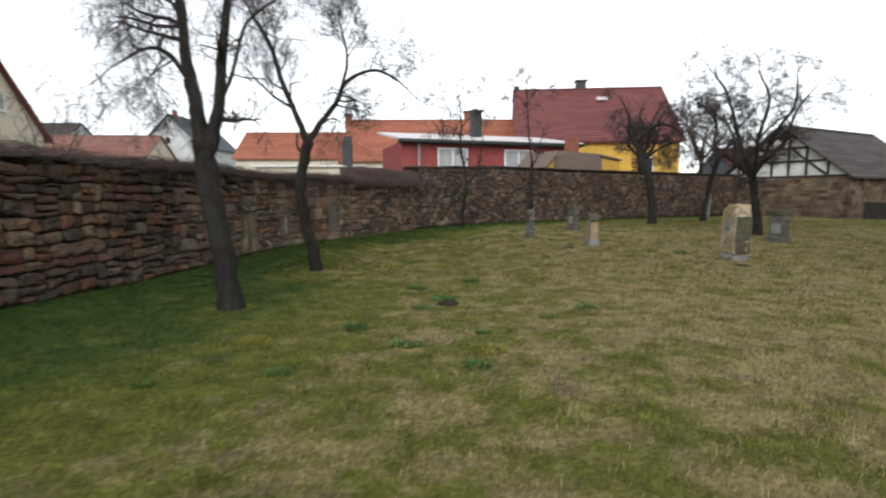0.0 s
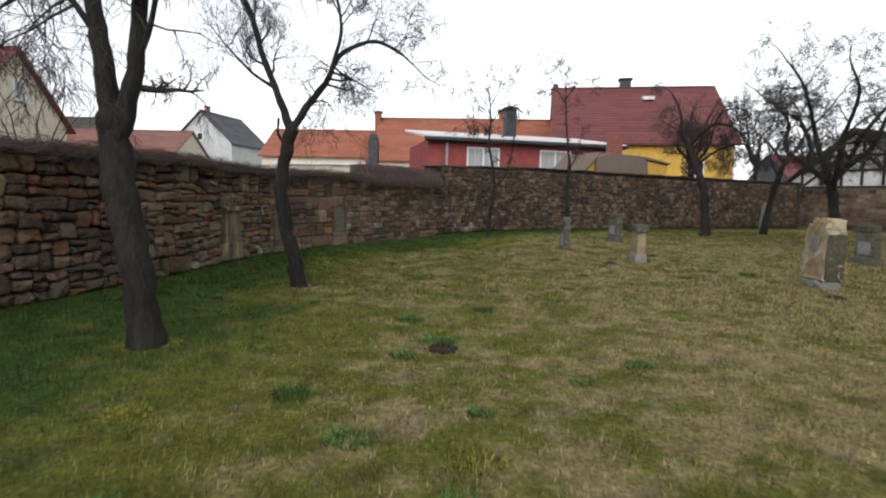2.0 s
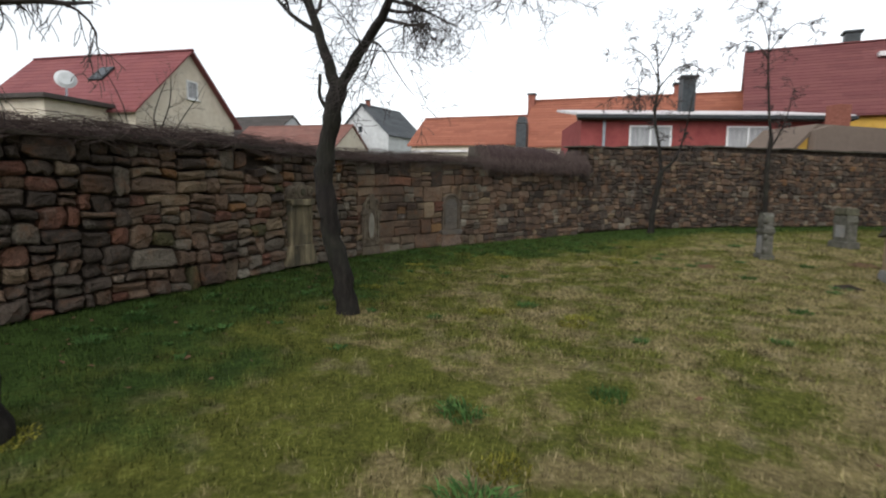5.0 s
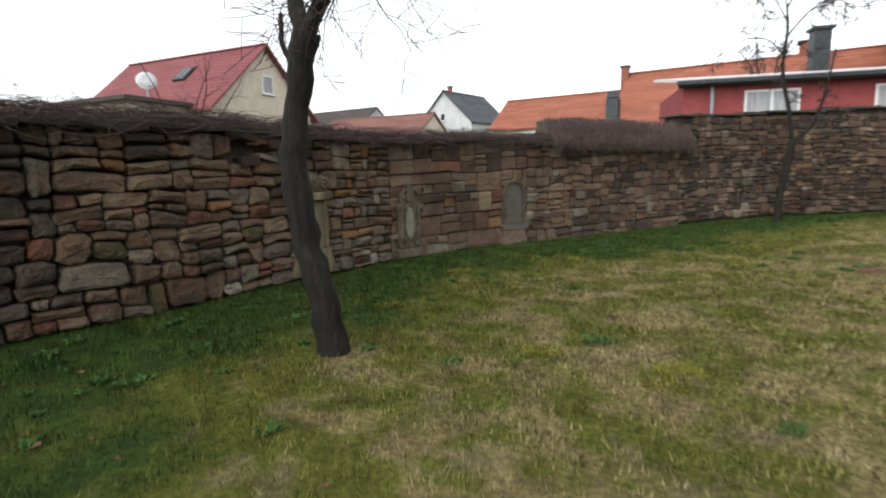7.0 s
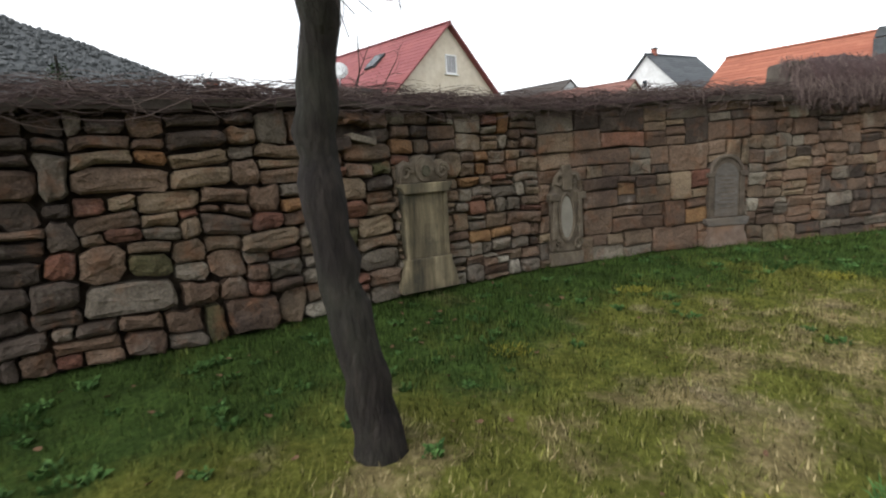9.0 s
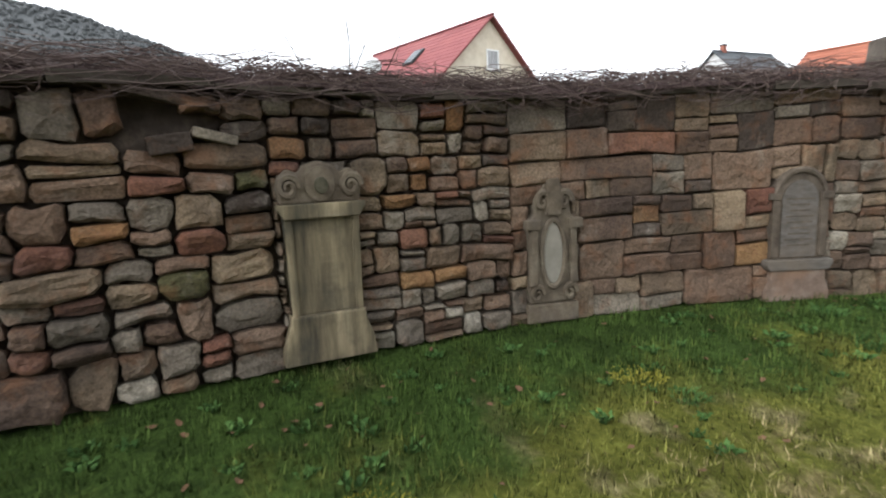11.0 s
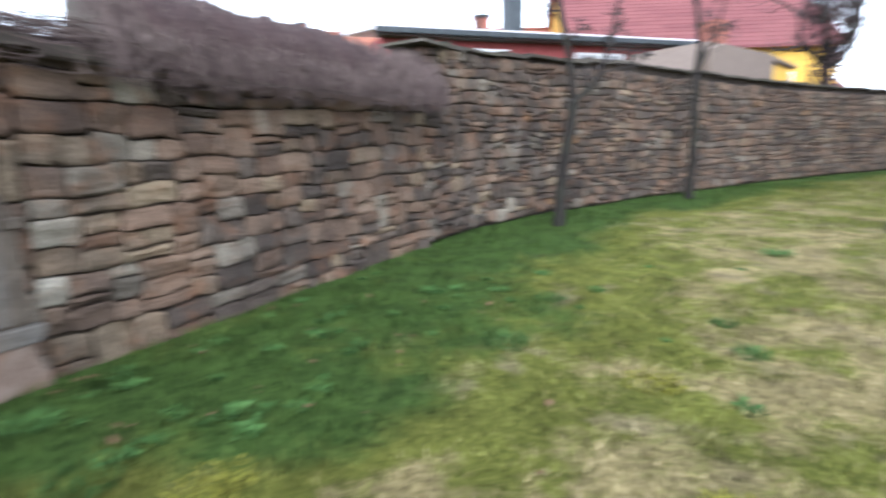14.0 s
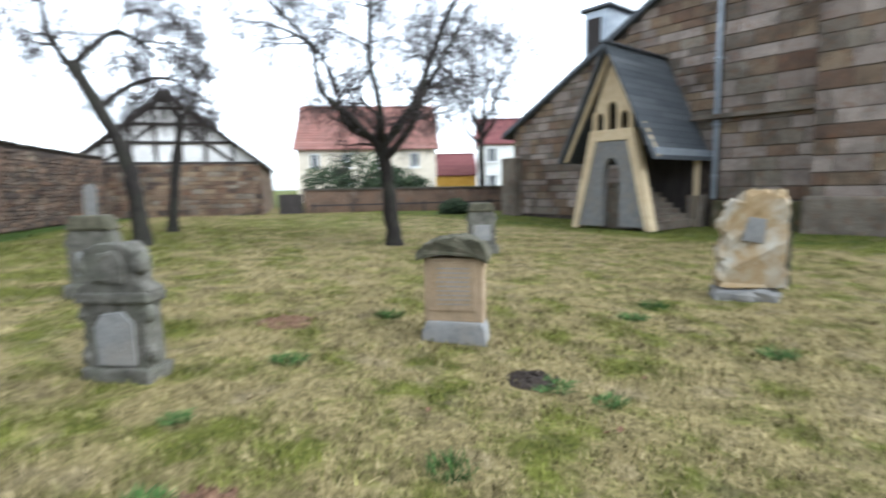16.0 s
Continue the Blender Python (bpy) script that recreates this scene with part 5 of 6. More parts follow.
for a in ANG:
    x, y = -math.sin(radians(a)), math.cos(radians(a))
    for d, f in ((190, 0.0), (240, .45), (300, .9), (340, 1.0), (420, .7)):
        hill_v.append((x * d, y * d, hill_h(a) * f - 1))
for i in range(len(ANG) - 1):
    for k in range(4):
        hill_f.append((i * 5 + k, i * 5 + k + 1, (i + 1) * 5 + k + 1, (i + 1) * 5 + k))
hill = tagged(new("backdrop_hill", mesh_of("backdrop_hill", hill_v, hill_f, HAZED_WOODS, True)), "distant wooded hillside with winter haze put into its colour", "hill", kind="structure")
woods, r = Heap(), random.Random(5)
for k in range(14000):
    a, d = r.uniform(42, 148), r.uniform(200, 345)
    f = float(np.interp(d, [190, 240, 300, 340], [0, .45, .9, 1.0]))
    p = Vector((-math.sin(radians(a)) * d, math.cos(radians(a)) * d, hill_h(a) * f - 2))
    h, w = r.uniform(1.8, 3.8), r.uniform(.7, 1.6)
    ring = [p + Vector((w * math.cos(q) * r.uniform(.7, 1.2), w * math.sin(q) * r.uniform(.7, 1.2), h * r.uniform(.4, .7))) for q in (0, 1.26, 2.5, 3.77, 5.0)]
    woods.add([p, *ring, p + Vector((r.uniform(-.6, .6), r.uniform(-.6, .6), h))], [(0, 1 + i, 1 + (i + 1) % 5) for i in range(5)] + [(6, 1 + (i + 1) % 5, 1 + i) for i in range(5)])
far_woods = tagged(new("far_woods", woods.mesh("far_woods", [HAZED_WOODS])), "leafless woods on the distant hill", "woods", kind="stuff")


# ---- carved monuments set into the wall ----
def on_wall(s, z=0.0):
    (x, y), nrm = wall_xy(s), wall_normal(s)
    return Matrix(((-nrm[1], -nrm[0], 0, x), (nrm[0], -nrm[1], 0, y), (0, 0, 1, z), (0, 0, 0, 1)))


def rough(bm, amount, scale, seed):
    """Weathers a solid: cuts it finer and pushes its points about."""
    for v in bm.verts:
        c = v.co * scale
        v.co += Vector((noise.noise((c.x, c.y, c.z + seed)), noise.noise((c.x + 9, c.y, c.z + seed)), noise.noise((c.x, c.y + 7, c.z + seed)))) * amount
    return bm


def fine_box(x0, x1, y0, y1, z0, z1, bevel, cuts, amount, scale, seed):
    bm = box(x0, x1, y0, y1, z0, z1, bevel=bevel)
    bmesh.ops.subdivide_edges(bm, edges=[e for e in bm.edges if e.calc_length() > .12], cuts=cuts, use_grid_fill=True)
    return rough(bm, amount, scale, seed)


def scroll(cx, cz, radius, y0, turns=1.6, width=.03):
    """A carved spiral."""
    heap = Heap()
    pts, rad = [], []
    for k in range(22):
        a = k / 21 * turns * 2 * math.pi
        q = radius * (1 - .8 * k / 21)
        pts.append((cx + q * math.cos(a), y0, cz + q * math.sin(a)))
        rad.append(width * (1 - .45 * k / 21))
    tube(heap, pts, rad, 6)
    return heap


def bm_of(heap):
    me = heap.mesh("scratch", [])
    bm = bmesh.new()
    bm.from_mesh(me)
    bpy.data.meshes.remove(me)
    return bm


def disc(cx, cz, rx, rz, y0, y1, seg=28):
    return prism([(cx + rx * math.cos(a), cz + rz * math.sin(a)) for a in np.linspace(0, 2 * math.pi, seg, endpoint=False)], y0, y1, bevel=.008)


def ring(cx, cz, rx, rz, y, width, seg=32):
    heap = Heap()
    pts = [(cx + rx * math.cos(a), y, cz + rz * math.sin(a)) for a in np.linspace(0, 2 * math.pi, seg + 1)]
    tube(heap, pts, [width] * len(pts), 6)
    return bm_of(heap)


STREAKED = material("streaked_sandstone_slab", [(0.035, 0.031, 0.022), (0.19, 0.156, 0.096), (0.38, 0.315, 0.2)], 1.3, stretch=(5, 5, .5), blotch=(.045, .045, .036), blotch_scale=3.0, blotch_amount=.8, bump=.5, bump_scale=60)
CARVED = material("carved_worn_stone", [(0.07, 0.054, 0.038), (0.120, 0.096, 0.068), (0.195, 0.165, 0.122)], 8, blotch=(.09, .075, .06), blotch_scale=5, blotch_amount=.75, bump=.7, bump_scale=60)
OVAL = material("smooth_oval_panel", [(0.190, 0.177, 0.146), (0.245, 0.228, 0.190), (0.286, 0.272, 0.231)], 6, blotch=(.2, .18, .14), blotch_scale=4, blotch_amount=.5, bump=.25)
PANEL = material("grey_inscription_panel", [(0.068, 0.06, 0.051), (0.1, 0.09, 0.079), (0.138, 0.126, 0.112)], 9, blotch=(.13, .105, .08), blotch_scale=4, blotch_amount=.7, bump=.5, stretch=(1, 1, 3))
PINKISH = material("pinkish_sandstone_plinth", [(0.10, 0.07, 0.052), (0.155, 0.112, 0.086), (0.215, 0.168, 0.138)], 7, blotch=(.2, .12, .075), blotch_scale=4, blotch_amount=.7, bump=.6)

s1 = s_at_y(12.6)
epitaph = thing("wall_monument", "tall streaked sandstone epitaph with a scrolled head, set in the wall", "epitaph", at=on_wall(s1, .1) @ Matrix.Diagonal((.8, 1, .92, 1)))
part("plinth", rough(prism([(-.4, .12), (.4, .12), (.37, .3), (.32, .4), (.31, .48), (-.31, .48), (-.32, .4), (-.37, .3)], -.16, .1, bevel=.015), .006, 9, 1), STREAKED, epitaph, "pale patched plinth")
part("slab", prism([(-.29, .48), (.29, .48), (.3, .8), (.31, 1.2), (-.31, 1.2), (-.3, .8)], -.115, .1, bevel=.012), STREAKED, epitaph)
for sgn in (1, -1):
    part("side_strip", prism([(sgn * .3, .48), (sgn * .24, .48), (sgn * .245, 1.18), (sgn * .31, 1.18)], -.135, -.1, bevel=.01), STREAKED, epitaph)
part("cornice", prism([(-.31, 1.18), (.31, 1.18), (.34, 1.23), (.36, 1.25), (.36, 1.285), (-.36, 1.285), (-.36, 1.25), (-.34, 1.23)], -.17, .1, bevel=.01), STREAKED, epitaph)
head_shape = [(-.33, 1.285), (.33, 1.285), (.35, 1.38), (.33, 1.47), (.26, 1.53), (.17, 1.5), (.12, 1.55), (.0, 1.585), (-.12, 1.55), (-.17, 1.5), (-.26, 1.53), (-.33, 1.47), (-.35, 1.38)]
part("scrolled_head", prism(head_shape, -.12, .1, bevel=.02), CARVED, epitaph)
for sgn in (1, -1):
    h = scroll(sgn * .255, 1.4, .09, -.125)
    part("volute", bm_of(h), CARVED, epitaph)
part("medallion", disc(0, 1.42, .12, .125, -.15, -.1), CARVED, epitaph)
part("rosette", disc(0, 1.41, .055, .06, -.18, -.14, 14), MOSS_CAP, epitaph)
for k in range(11):
    w = .12 + .05 * math.sin(k * 2.3)
    part("inscription_line", box(-w, w, -.118, -.112, 1.1 - .05 * k, 1.112 - .05 * k), STREAKED, epitaph)

s2 = s_at_y(14.38)
cartouche = thing("wall_monument", "small carved epitaph with an oval panel, set in the wall", "epitaph", at=on_wall(s2, .06) @ Matrix.Diagonal((.72, .75, .9, 1)))
part("base_block", fine_box(-.31, .31, -.1, .1, .15, .33, .02, 1, .012, 7, 2), CARVED, cartouche)
part("back_slab", rough(prism([(-.27, .33), (.27, .33), (.3, .45), (.27, .6), (.29, .95), (.33, 1.05), (.22, 1.12), (.2, 1.28), (.1, 1.4), (-.08, 1.4), (-.2, 1.28), (-.22, 1.12), (-.33, 1.06), (-.29, .95), (-.27, .6), (-.3, .45)], -.085, .1, bevel=.02), .012, 8, 3), CARVED, cartouche)
part("oval_panel", disc(0, .78, .115, .27, -.095, -.05), OVAL, cartouche, "smooth pale oval panel")
part("oval_rim", ring(0, .78, .14, .3, -.095, .028), CARVED, cartouche)
for sgn in (1, -1):
    part("pilaster", rough(prism([(sgn * .29, .5), (sgn * .2, .5), (sgn * .2, 1.0), (sgn * .27, 1.0)], -.13, -.07, bevel=.015), .01, 12, sgn), CARVED, cartouche)
    part("capital", box(*sorted((sgn * .17, sgn * .34)), -.15, -.05, 1.0, 1.09, bevel=.015), CARVED, cartouche)
    part("scroll", bm_of(scroll(sgn * .2, .42, .085, -.1, 1.3, .03)), CARVED, cartouche)
    part("head_scroll", bm_of(scroll(sgn * .13, 1.24, .1, -.095, 1.1, .035)), CARVED, cartouche)
part("crest", rough(prism([(-.08, 1.12), (.08, 1.12), (.1, 1.25), (.06, 1.44), (-.07, 1.44), (-.1, 1.25)], -.13, -.06, bevel=.02), .012, 10, 5), CARVED, cartouche)

s3 = s_at_y(16.42)
BROWN_WORN = material("brown_worn_stone", [(.055, .042, .031), (.095, .076, .057), (.145, .118, .092)], 8, blotch=(.05, .04, .032), blotch_scale=5, blotch_amount=.75, bump=.7, bump_scale=60)
arched = thing("wall_monument", "arched grey gravestone with a moulded plinth, set in the wall", "epitaph", at=on_wall(s3, .05) @ Matrix.Diagonal((.78, .75, .96, 1)))
part("plinth", rough(prism([(-.37, .08), (.37, .08), (.36, .25), (.31, .35), (.31, .44), (-.31, .44), (-.31, .35), (-.36, .25)], -.12, .1, bevel=.015), .008, 8, 7), PINKISH, arched, "pinkish worn plinth")
part("moulding", prism([(-.33, .44), (.33, .44), (.37, .49), (.37, .54), (-.37, .54), (-.37, .49)], -.14, .1, bevel=.012), PANEL, arched)
arch = [(-.3, .54), (.3, .54), (.3, 1.1)] + [(.3 * math.cos(a), 1.1 + .26 * math.sin(a)) for a in np.linspace(.15, math.pi - .15, 9)] + [(-.3, 1.1)]
part("arched_slab", prism(arch, -.07, .1, bevel=.012), BROWN_WORN, arched)
inner = [(-.2, .56), (.2, .56), (.2, 1.08)] + [(.2 * math.cos(a), 1.08 + .17 * math.sin(a)) for a in np.linspace(.15, math.pi - .15, 9)] + [(-.2, 1.08)]
part("inscription_panel", prism(inner, -.078, -.06), PANEL, arched, "worn grey inscription panel")
hood = Heap()
tube(hood, [(.28 * math.cos(a), -.08, 1.1 + .24 * math.sin(a)) for a in np.linspace(0, math.pi, 14)], [.028] * 14, 6)
part("hood_mould", bm_of(hood), BROWN_WORN, arched)
for sgn in (1, -1):
    part("pilaster", prism([(sgn * .31, .56), (sgn * .23, .56), (sgn * .23, 1.08), (sgn * .31, 1.08)], -.095, -.06, bevel=.01), BROWN_WORN, arched)
    part("impost", box(*sorted((sgn * .22, sgn * .36)), -.11, -.04, 1.08, 1.14, bevel=.01), BROWN_WORN, arched)
for k in range(9):
    w = .13 + .03 * math.sin(k * 1.7)
    part("inscription_line", box(-w, w, -.081, -.077, .66 + .052 * k, .672 + .052 * k), BROWN_WORN, arched)

# ---- free-standing gravestones ----
def gravestone(label, x, y, turn, category="gravestone"):
    """Its front looks along -y of its own space."""
    return thing("gravestone", label, category, "old gravestones on the lawn", at=pose(x, y, height(x, y), 0, 0, turn))


g = gravestone("tan sandstone gravestone with a mossy arched cap and grey plinth", 4.42, 15.8, -88)
g.matrix_world = g.matrix_world @ Matrix.Diagonal((.95, 1, .92, 1))
part("plinth", rough(prism([(-.3, -.1), (.3, -.1), (.29, .12), (.25, .2), (-.25, .2), (-.29, .12)], -.14, .14, bevel=.02), .012, 8, 1), BASE_GRAVE, g)
part("slab", fine_box(-.27, .27, -.1, .1, .19, .8, .02, 2, .012, 6, 4), TAN_GRAVE, g)
part("panel", box(-.2, .2, -.108, -.09, .3, .76, bevel=.006), TAN_GRAVE, g)
cap = prism([(-.31, .76), (-.2, .82), (.2, .82), (.31, .76), (.33, .84), (.27, .93), (.15, .98), (0, 1.0), (-.15, .98), (-.27, .93), (-.33, .84)], -.16, .16, bevel=.025)
bmesh.ops.subdivide_edges(cap, edges=[e for e in cap.edges if e.calc_length() > .08], cuts=2, use_grid_fill=True)
part("cap_stone", rough(rough(cap, .03, 7, 8), .02, 17, 3), MOSS_CAP, g, "dark mossy cap stone")
for k in range(9):
    part("inscription_line", box(-.15, .15, -.111, -.107, .36 + .042 * k, .37 + .042 * k), BASE_GRAVE, g)

g = gravestone("broken yellow sandstone gravestone with a pale plaque", 6.98, 12.72, -92)
g.matrix_world = g.matrix_world @ Matrix.Diagonal((.8, .85, .93, 1))
part("foot", rough(fine_box(-.48, .4, -.22, .22, -.14, .14, .05, 3, .05, 5, 2), .04, 13, 5), BASE_GRAVE, g)
body = prism([(-.44, .15), (.46, .15), (.47, .6), (.44, .95), (.45, 1.2), (.4, 1.36), (.26, 1.44), (.2, 1.33), (.06, 1.42), (-.08, 1.4), (-.14, 1.26), (-.24, 1.31), (-.34, 1.1), (-.46, .98), (-.36, .8), (-.45, .62), (-.37, .42)], -.2, .2, bevel=.03)
bmesh.ops.subdivide_edges(body, edges=[e for e in body.edges if e.calc_length() > .12], cuts=3, use_grid_fill=True)
part("body", rough(rough(body, .06, 6, 3), .045, 16, 8), YELLOW_GRAVE, g)
part("plaque", prism([(-.16, .78), (.14, .74), (.16, 1.05), (-.08, 1.08)], -.225, -.18, bevel=.01), BASE_GRAVE, g, "pale grey plaque")
for k, (x, z, q) in enumerate(((-.38, .95, .1), (-.42, .62, .09), (-.4, .32, .1), (.36, 1.24, .1), (.14, 1.32, .09), (-.02, 1.3, .08), (.4, .95, .08))):
    knob = bmesh.new()
    bmesh.ops.create_icosphere(knob, subdivisions=2, radius=q, matrix=pose(x, -.12, z) @ Matrix.Diagonal((1, .9, 1.25, 1)))
    part("carved_lump", rough(knob, .03, 14, k), YELLOW_GRAVE, g)
part("edge_moulding", fine_box(.44, .5, -.2, .2, .2, 1.1, .015, 2, .03, 12, 6), MOSS_CAP, g)

g = gravestone("grey lichened gravestone with carved side ornaments", 2.92, 17.8, -83)
g.matrix_world = g.matrix_world @ Matrix.Diagonal((.84, .75, .88, 1))
part("foot", fine_box(-.3, .3, -.17, .17, -.1, .1, .03, 2, .02, 6, 2), GREY_GRAVE, g)
slab = prism([(-.27, .08), (.27, .08), (.26, .55), (.3, .62), (.3, .7), (.22, .76), (.2, 1.0), (.12, 1.05), (-.12, 1.05), (-.22, 1.0), (-.23, .76), (-.3, .7), (-.3, .62), (-.27, .55)], -.12, .12, bevel=.025)
part("slab", rough(slab, .016, 8, 2), GREY_GRAVE, g)
part("panel", prism([(-.16, .12), (.17, .12), (.17, .45), (.08, .54), (-.1, .52), (-.17, .42)], -.135, -.11, bevel=.01), BASE_GRAVE, g, "pale worn panel")
part("ledge", fine_box(-.31, .31, -.16, .14, .6, .68, .02, 2, .014, 9, 4), GREY_GRAVE, g)
for x, z, q in ((.25, .9, .075), (-.24, .88, .06), (.27, .52, .06), (-.27, .5, .05), (.27, .2, .06), (-.26, .18, .06), (0, .13, .04)):
    knob = bmesh.new()
    bmesh.ops.create_icosphere(knob, subdivisions=2, radius=q, matrix=pose(x, -.08, z) @ Matrix.Diagonal((1, 1, 1.3, 1)))
    part("ornament", rough(knob, .022, 16, x), GREY_GRAVE, g)
part("shield", rough(prism([(-.12, .76), (.12, .76), (.14, .9), (.06, 1.0), (-.08, .98), (-.14, .88)], -.15, -.1, bevel=.02), .02, 11, 4), GREY_GRAVE, g)

for lab, x, y, turn, w, h, seed in (("weathered grey gravestone with a rounded mossy head", 10.4, 16.5, -75, .28, .97, 3), ("weathered grey gravestone leaning slightly near the wall", 4.9, 20.05, -70, .25, .9, 6)):
    g = gravestone(lab, x, y, turn)
    part("foot", fine_box(-w - .05, w + .05, -.16, .16, -.1, .16, .03, 1, .015, 6, seed), GREY_GRAVE, g)
    part("slab", rough(prism([(-w, .14), (w, .14), (w * .95, h * .62), (w * 1.08, h * .68), (w * .95, h * .78), (w * .75, h * .92), (w * .3, h), (-w * .3, h), (-w * .75, h * .92), (-w * .95, h * .78), (-w * 1.08, h * .68), (-w * .95, h * .62)], -.11, .11, bevel=.025), .018, 7, seed), GREY_GRAVE, g)
    part("cap", rough(prism([(-w, h * .84), (w, h * .84), (w * .7, h + .02), (-w * .7, h + .02)], -.14, .14, bevel=.03), .018, 9, seed + 2), MOSS_CAP, g)
    part("panel", box(-w * .6, w * .6, -.12, -.1, .25, h * .58, bevel=.008), BASE_GRAVE, g)
slab = thing("gravestone", "pale narrow stone slab leaning on the wall", "gravestone", at=pose(15.1, 30.75, height(15.1, 30.75), -6, 0, -60))
part("slab", rough(prism([(-.2, -.1), (.2, -.1), (.19, 1.2), (.1, 1.38), (-.1, 1.38), (-.19, 1.2)], -.08, .08, bevel=.02), .012, 6, 3), BASE_GRAVE, slab)

# ---- dry vines on the wall's top ----
def twig_on_wall(heap, s, z, d, run, rise, out, r, thick):
    pts = []
    n = 5
    for k in range(n + 1):
        t = k / n
        a = s + run * t + r.uniform(-.012, .012)
        (x, y), nrm = wall_xy(a), wall_normal(a)
        dd = d + out * math.sin(t * 2.4) + r.uniform(-.01, .01)
        pts.append((x + nrm[0] * dd, y + nrm[1] * dd, z + rise * math.sin(math.pi * t * .7) + r.uniform(-.008, .008)))
    tube(heap, pts, [thick * (1 - .6 * k / n) for k in range(n + 1)], 3)


def lumpy_strip(name, sa, sb, low, high, out, back, seed):
    """A matted mass along the wall's top."""
    vs, fs, st = [], [], np.arange(sa, sb, .07)
    prof = 9
    for s in st:
        (x, y), nrm = wall_xy(s), wall_normal(s)
        e = step(sa, sa + .15, s) * (.25 + .75 * step(sb, sb - 1.8, s)) * step(sb, sb - .3, s)
        for k in range(prof):
            a = math.pi * k / (prof - 1)
            w = .5 * (out(s) + back)
            d = -back + w + w * math.cos(a)
            z = low(s) + (high(s) - low(s)) * e * math.sin(a) ** .6
            q = .045 * noise.noise((s * 5, k * .9, seed)) + .03 * noise.noise((s * 13, k * 2.1, seed))
            vs.append((x + nrm[0] * (d + q), y + nrm[1] * (d + q), z + (q if 0 < k < prof - 1 else 0)))
    for i in range(len(st) - 1):
        for k in range(prof - 1):
            fs.append((i * prof + k, (i + 1) * prof + k, (i + 1) * prof + k + 1, i * prof + k + 1))
    return mesh_of(name, vs, fs, BRUSH, True)


S_THICK = s_at_y(17.35)
vines = thing("dry_vines", "tangle of dry brown vines trailing along the wall's top", "dry vines")
part_mesh("stem_mat", lumpy_strip("stem_mat", s_at_y(-8), S_THICK, lambda s: wall_top(s) + .03, lambda s: wall_top(s) + .09 + .04 * noise.noise((s * .7, 1, 1)), lambda s: .12, .5, 3.0), vines)
heap, r = Heap(), random.Random(8)
sa, sb = s_at_y(2), S_THICK + .3
for k in range(5200):
    s = r.uniform(sa, sb)
    if r.random() < .5:
        s = r.uniform(s_at_y(8.5), sb)
    z = wall_top(s) + r.uniform(.04, .16)
    d = r.uniform(-.35, .2)
    hang = d > .06 and r.random() < .6
    twig_on_wall(heap, s, z, d, r.uniform(-.8, .8), r.uniform(-.2, -.02) if hang else r.uniform(-.06, .12), r.uniform(-.09, .09), r, r.uniform(.002, .005))
part_mesh("vine_tangle", heap.mesh("vine_tangle", [VINE]), vines)["kind"] = "stuff"
thicket = thing("dry_brush_thicket", "thick hanging mat of purplish-brown dry creeper on the wall", "dry creeper")
part_mesh("stem_mat", lumpy_strip("stem_mat", S_THICK - .1, s_at_y(20.4), lambda s: wall_top(min(s, S_STEP - .01)) - .0, lambda s: 2.5 + .1 * noise.noise((s * .9, 4, 1)) - .12 * step(S_THICK + 2.2, S_STEP, s), lambda s: .22, .5, 9.0), thicket)
heap = Heap()
for k in range(5200):
    s = r.uniform(S_THICK - .28, s_at_y(20.35))
    f = r.random()
    z = 2.05 + .45 * f + r.uniform(-.03, .06)
    d = .2 - .3 * f * f + r.uniform(-.03, .05)
    twig_on_wall(heap, s, z, d, r.uniform(-.16, .16), -r.uniform(.05, .28), r.uniform(0, .07), r, r.uniform(.002, .0045))
part_mesh("creeper_tangle", heap.mesh("creeper_tangle", [VINE]), thicket)["kind"] = "stuff"
pillar = tagged(new("wall_pier", mesh_of("wall_pier", [], [], COPING)), "mossy stone pier standing on the wall's top", "stone pier", kind="structure")
pier = fine_box(-.14, .22, -.02, .42, 1.98, 2.46, .04, 2, .04, 6, 4)
pier.to_mesh(pillar.data)
pier.free()
pillar.matrix_world = on_wall(S_THICK - .05, 0)

# ---- grass blades, tufts, molehills, fallen leaves ----
GX, GY = np.arange(-8, 24, .25), np.arange(-4, 34, .25)
GH = np.array([[height(x, y) for x in GX] for y in GY])
GG = np.array([[greenness(x, y) for x in GX] for y in GY])


def on_grid(table, x, y):
    fx, fy = (x - GX[0]) / .25, (y - GY[0]) / .25
    i, j = np.clip(fx.astype(int), 0, len(GX) - 2), np.clip(fy.astype(int), 0, len(GY) - 2)
    u, v = fx - i, fy - j
    return table[j, i] * (1 - u) * (1 - v) + table[j, i + 1] * u * (1 - v) + table[j + 1, i] * (1 - u) * v + table[j + 1, i + 1] * u * v


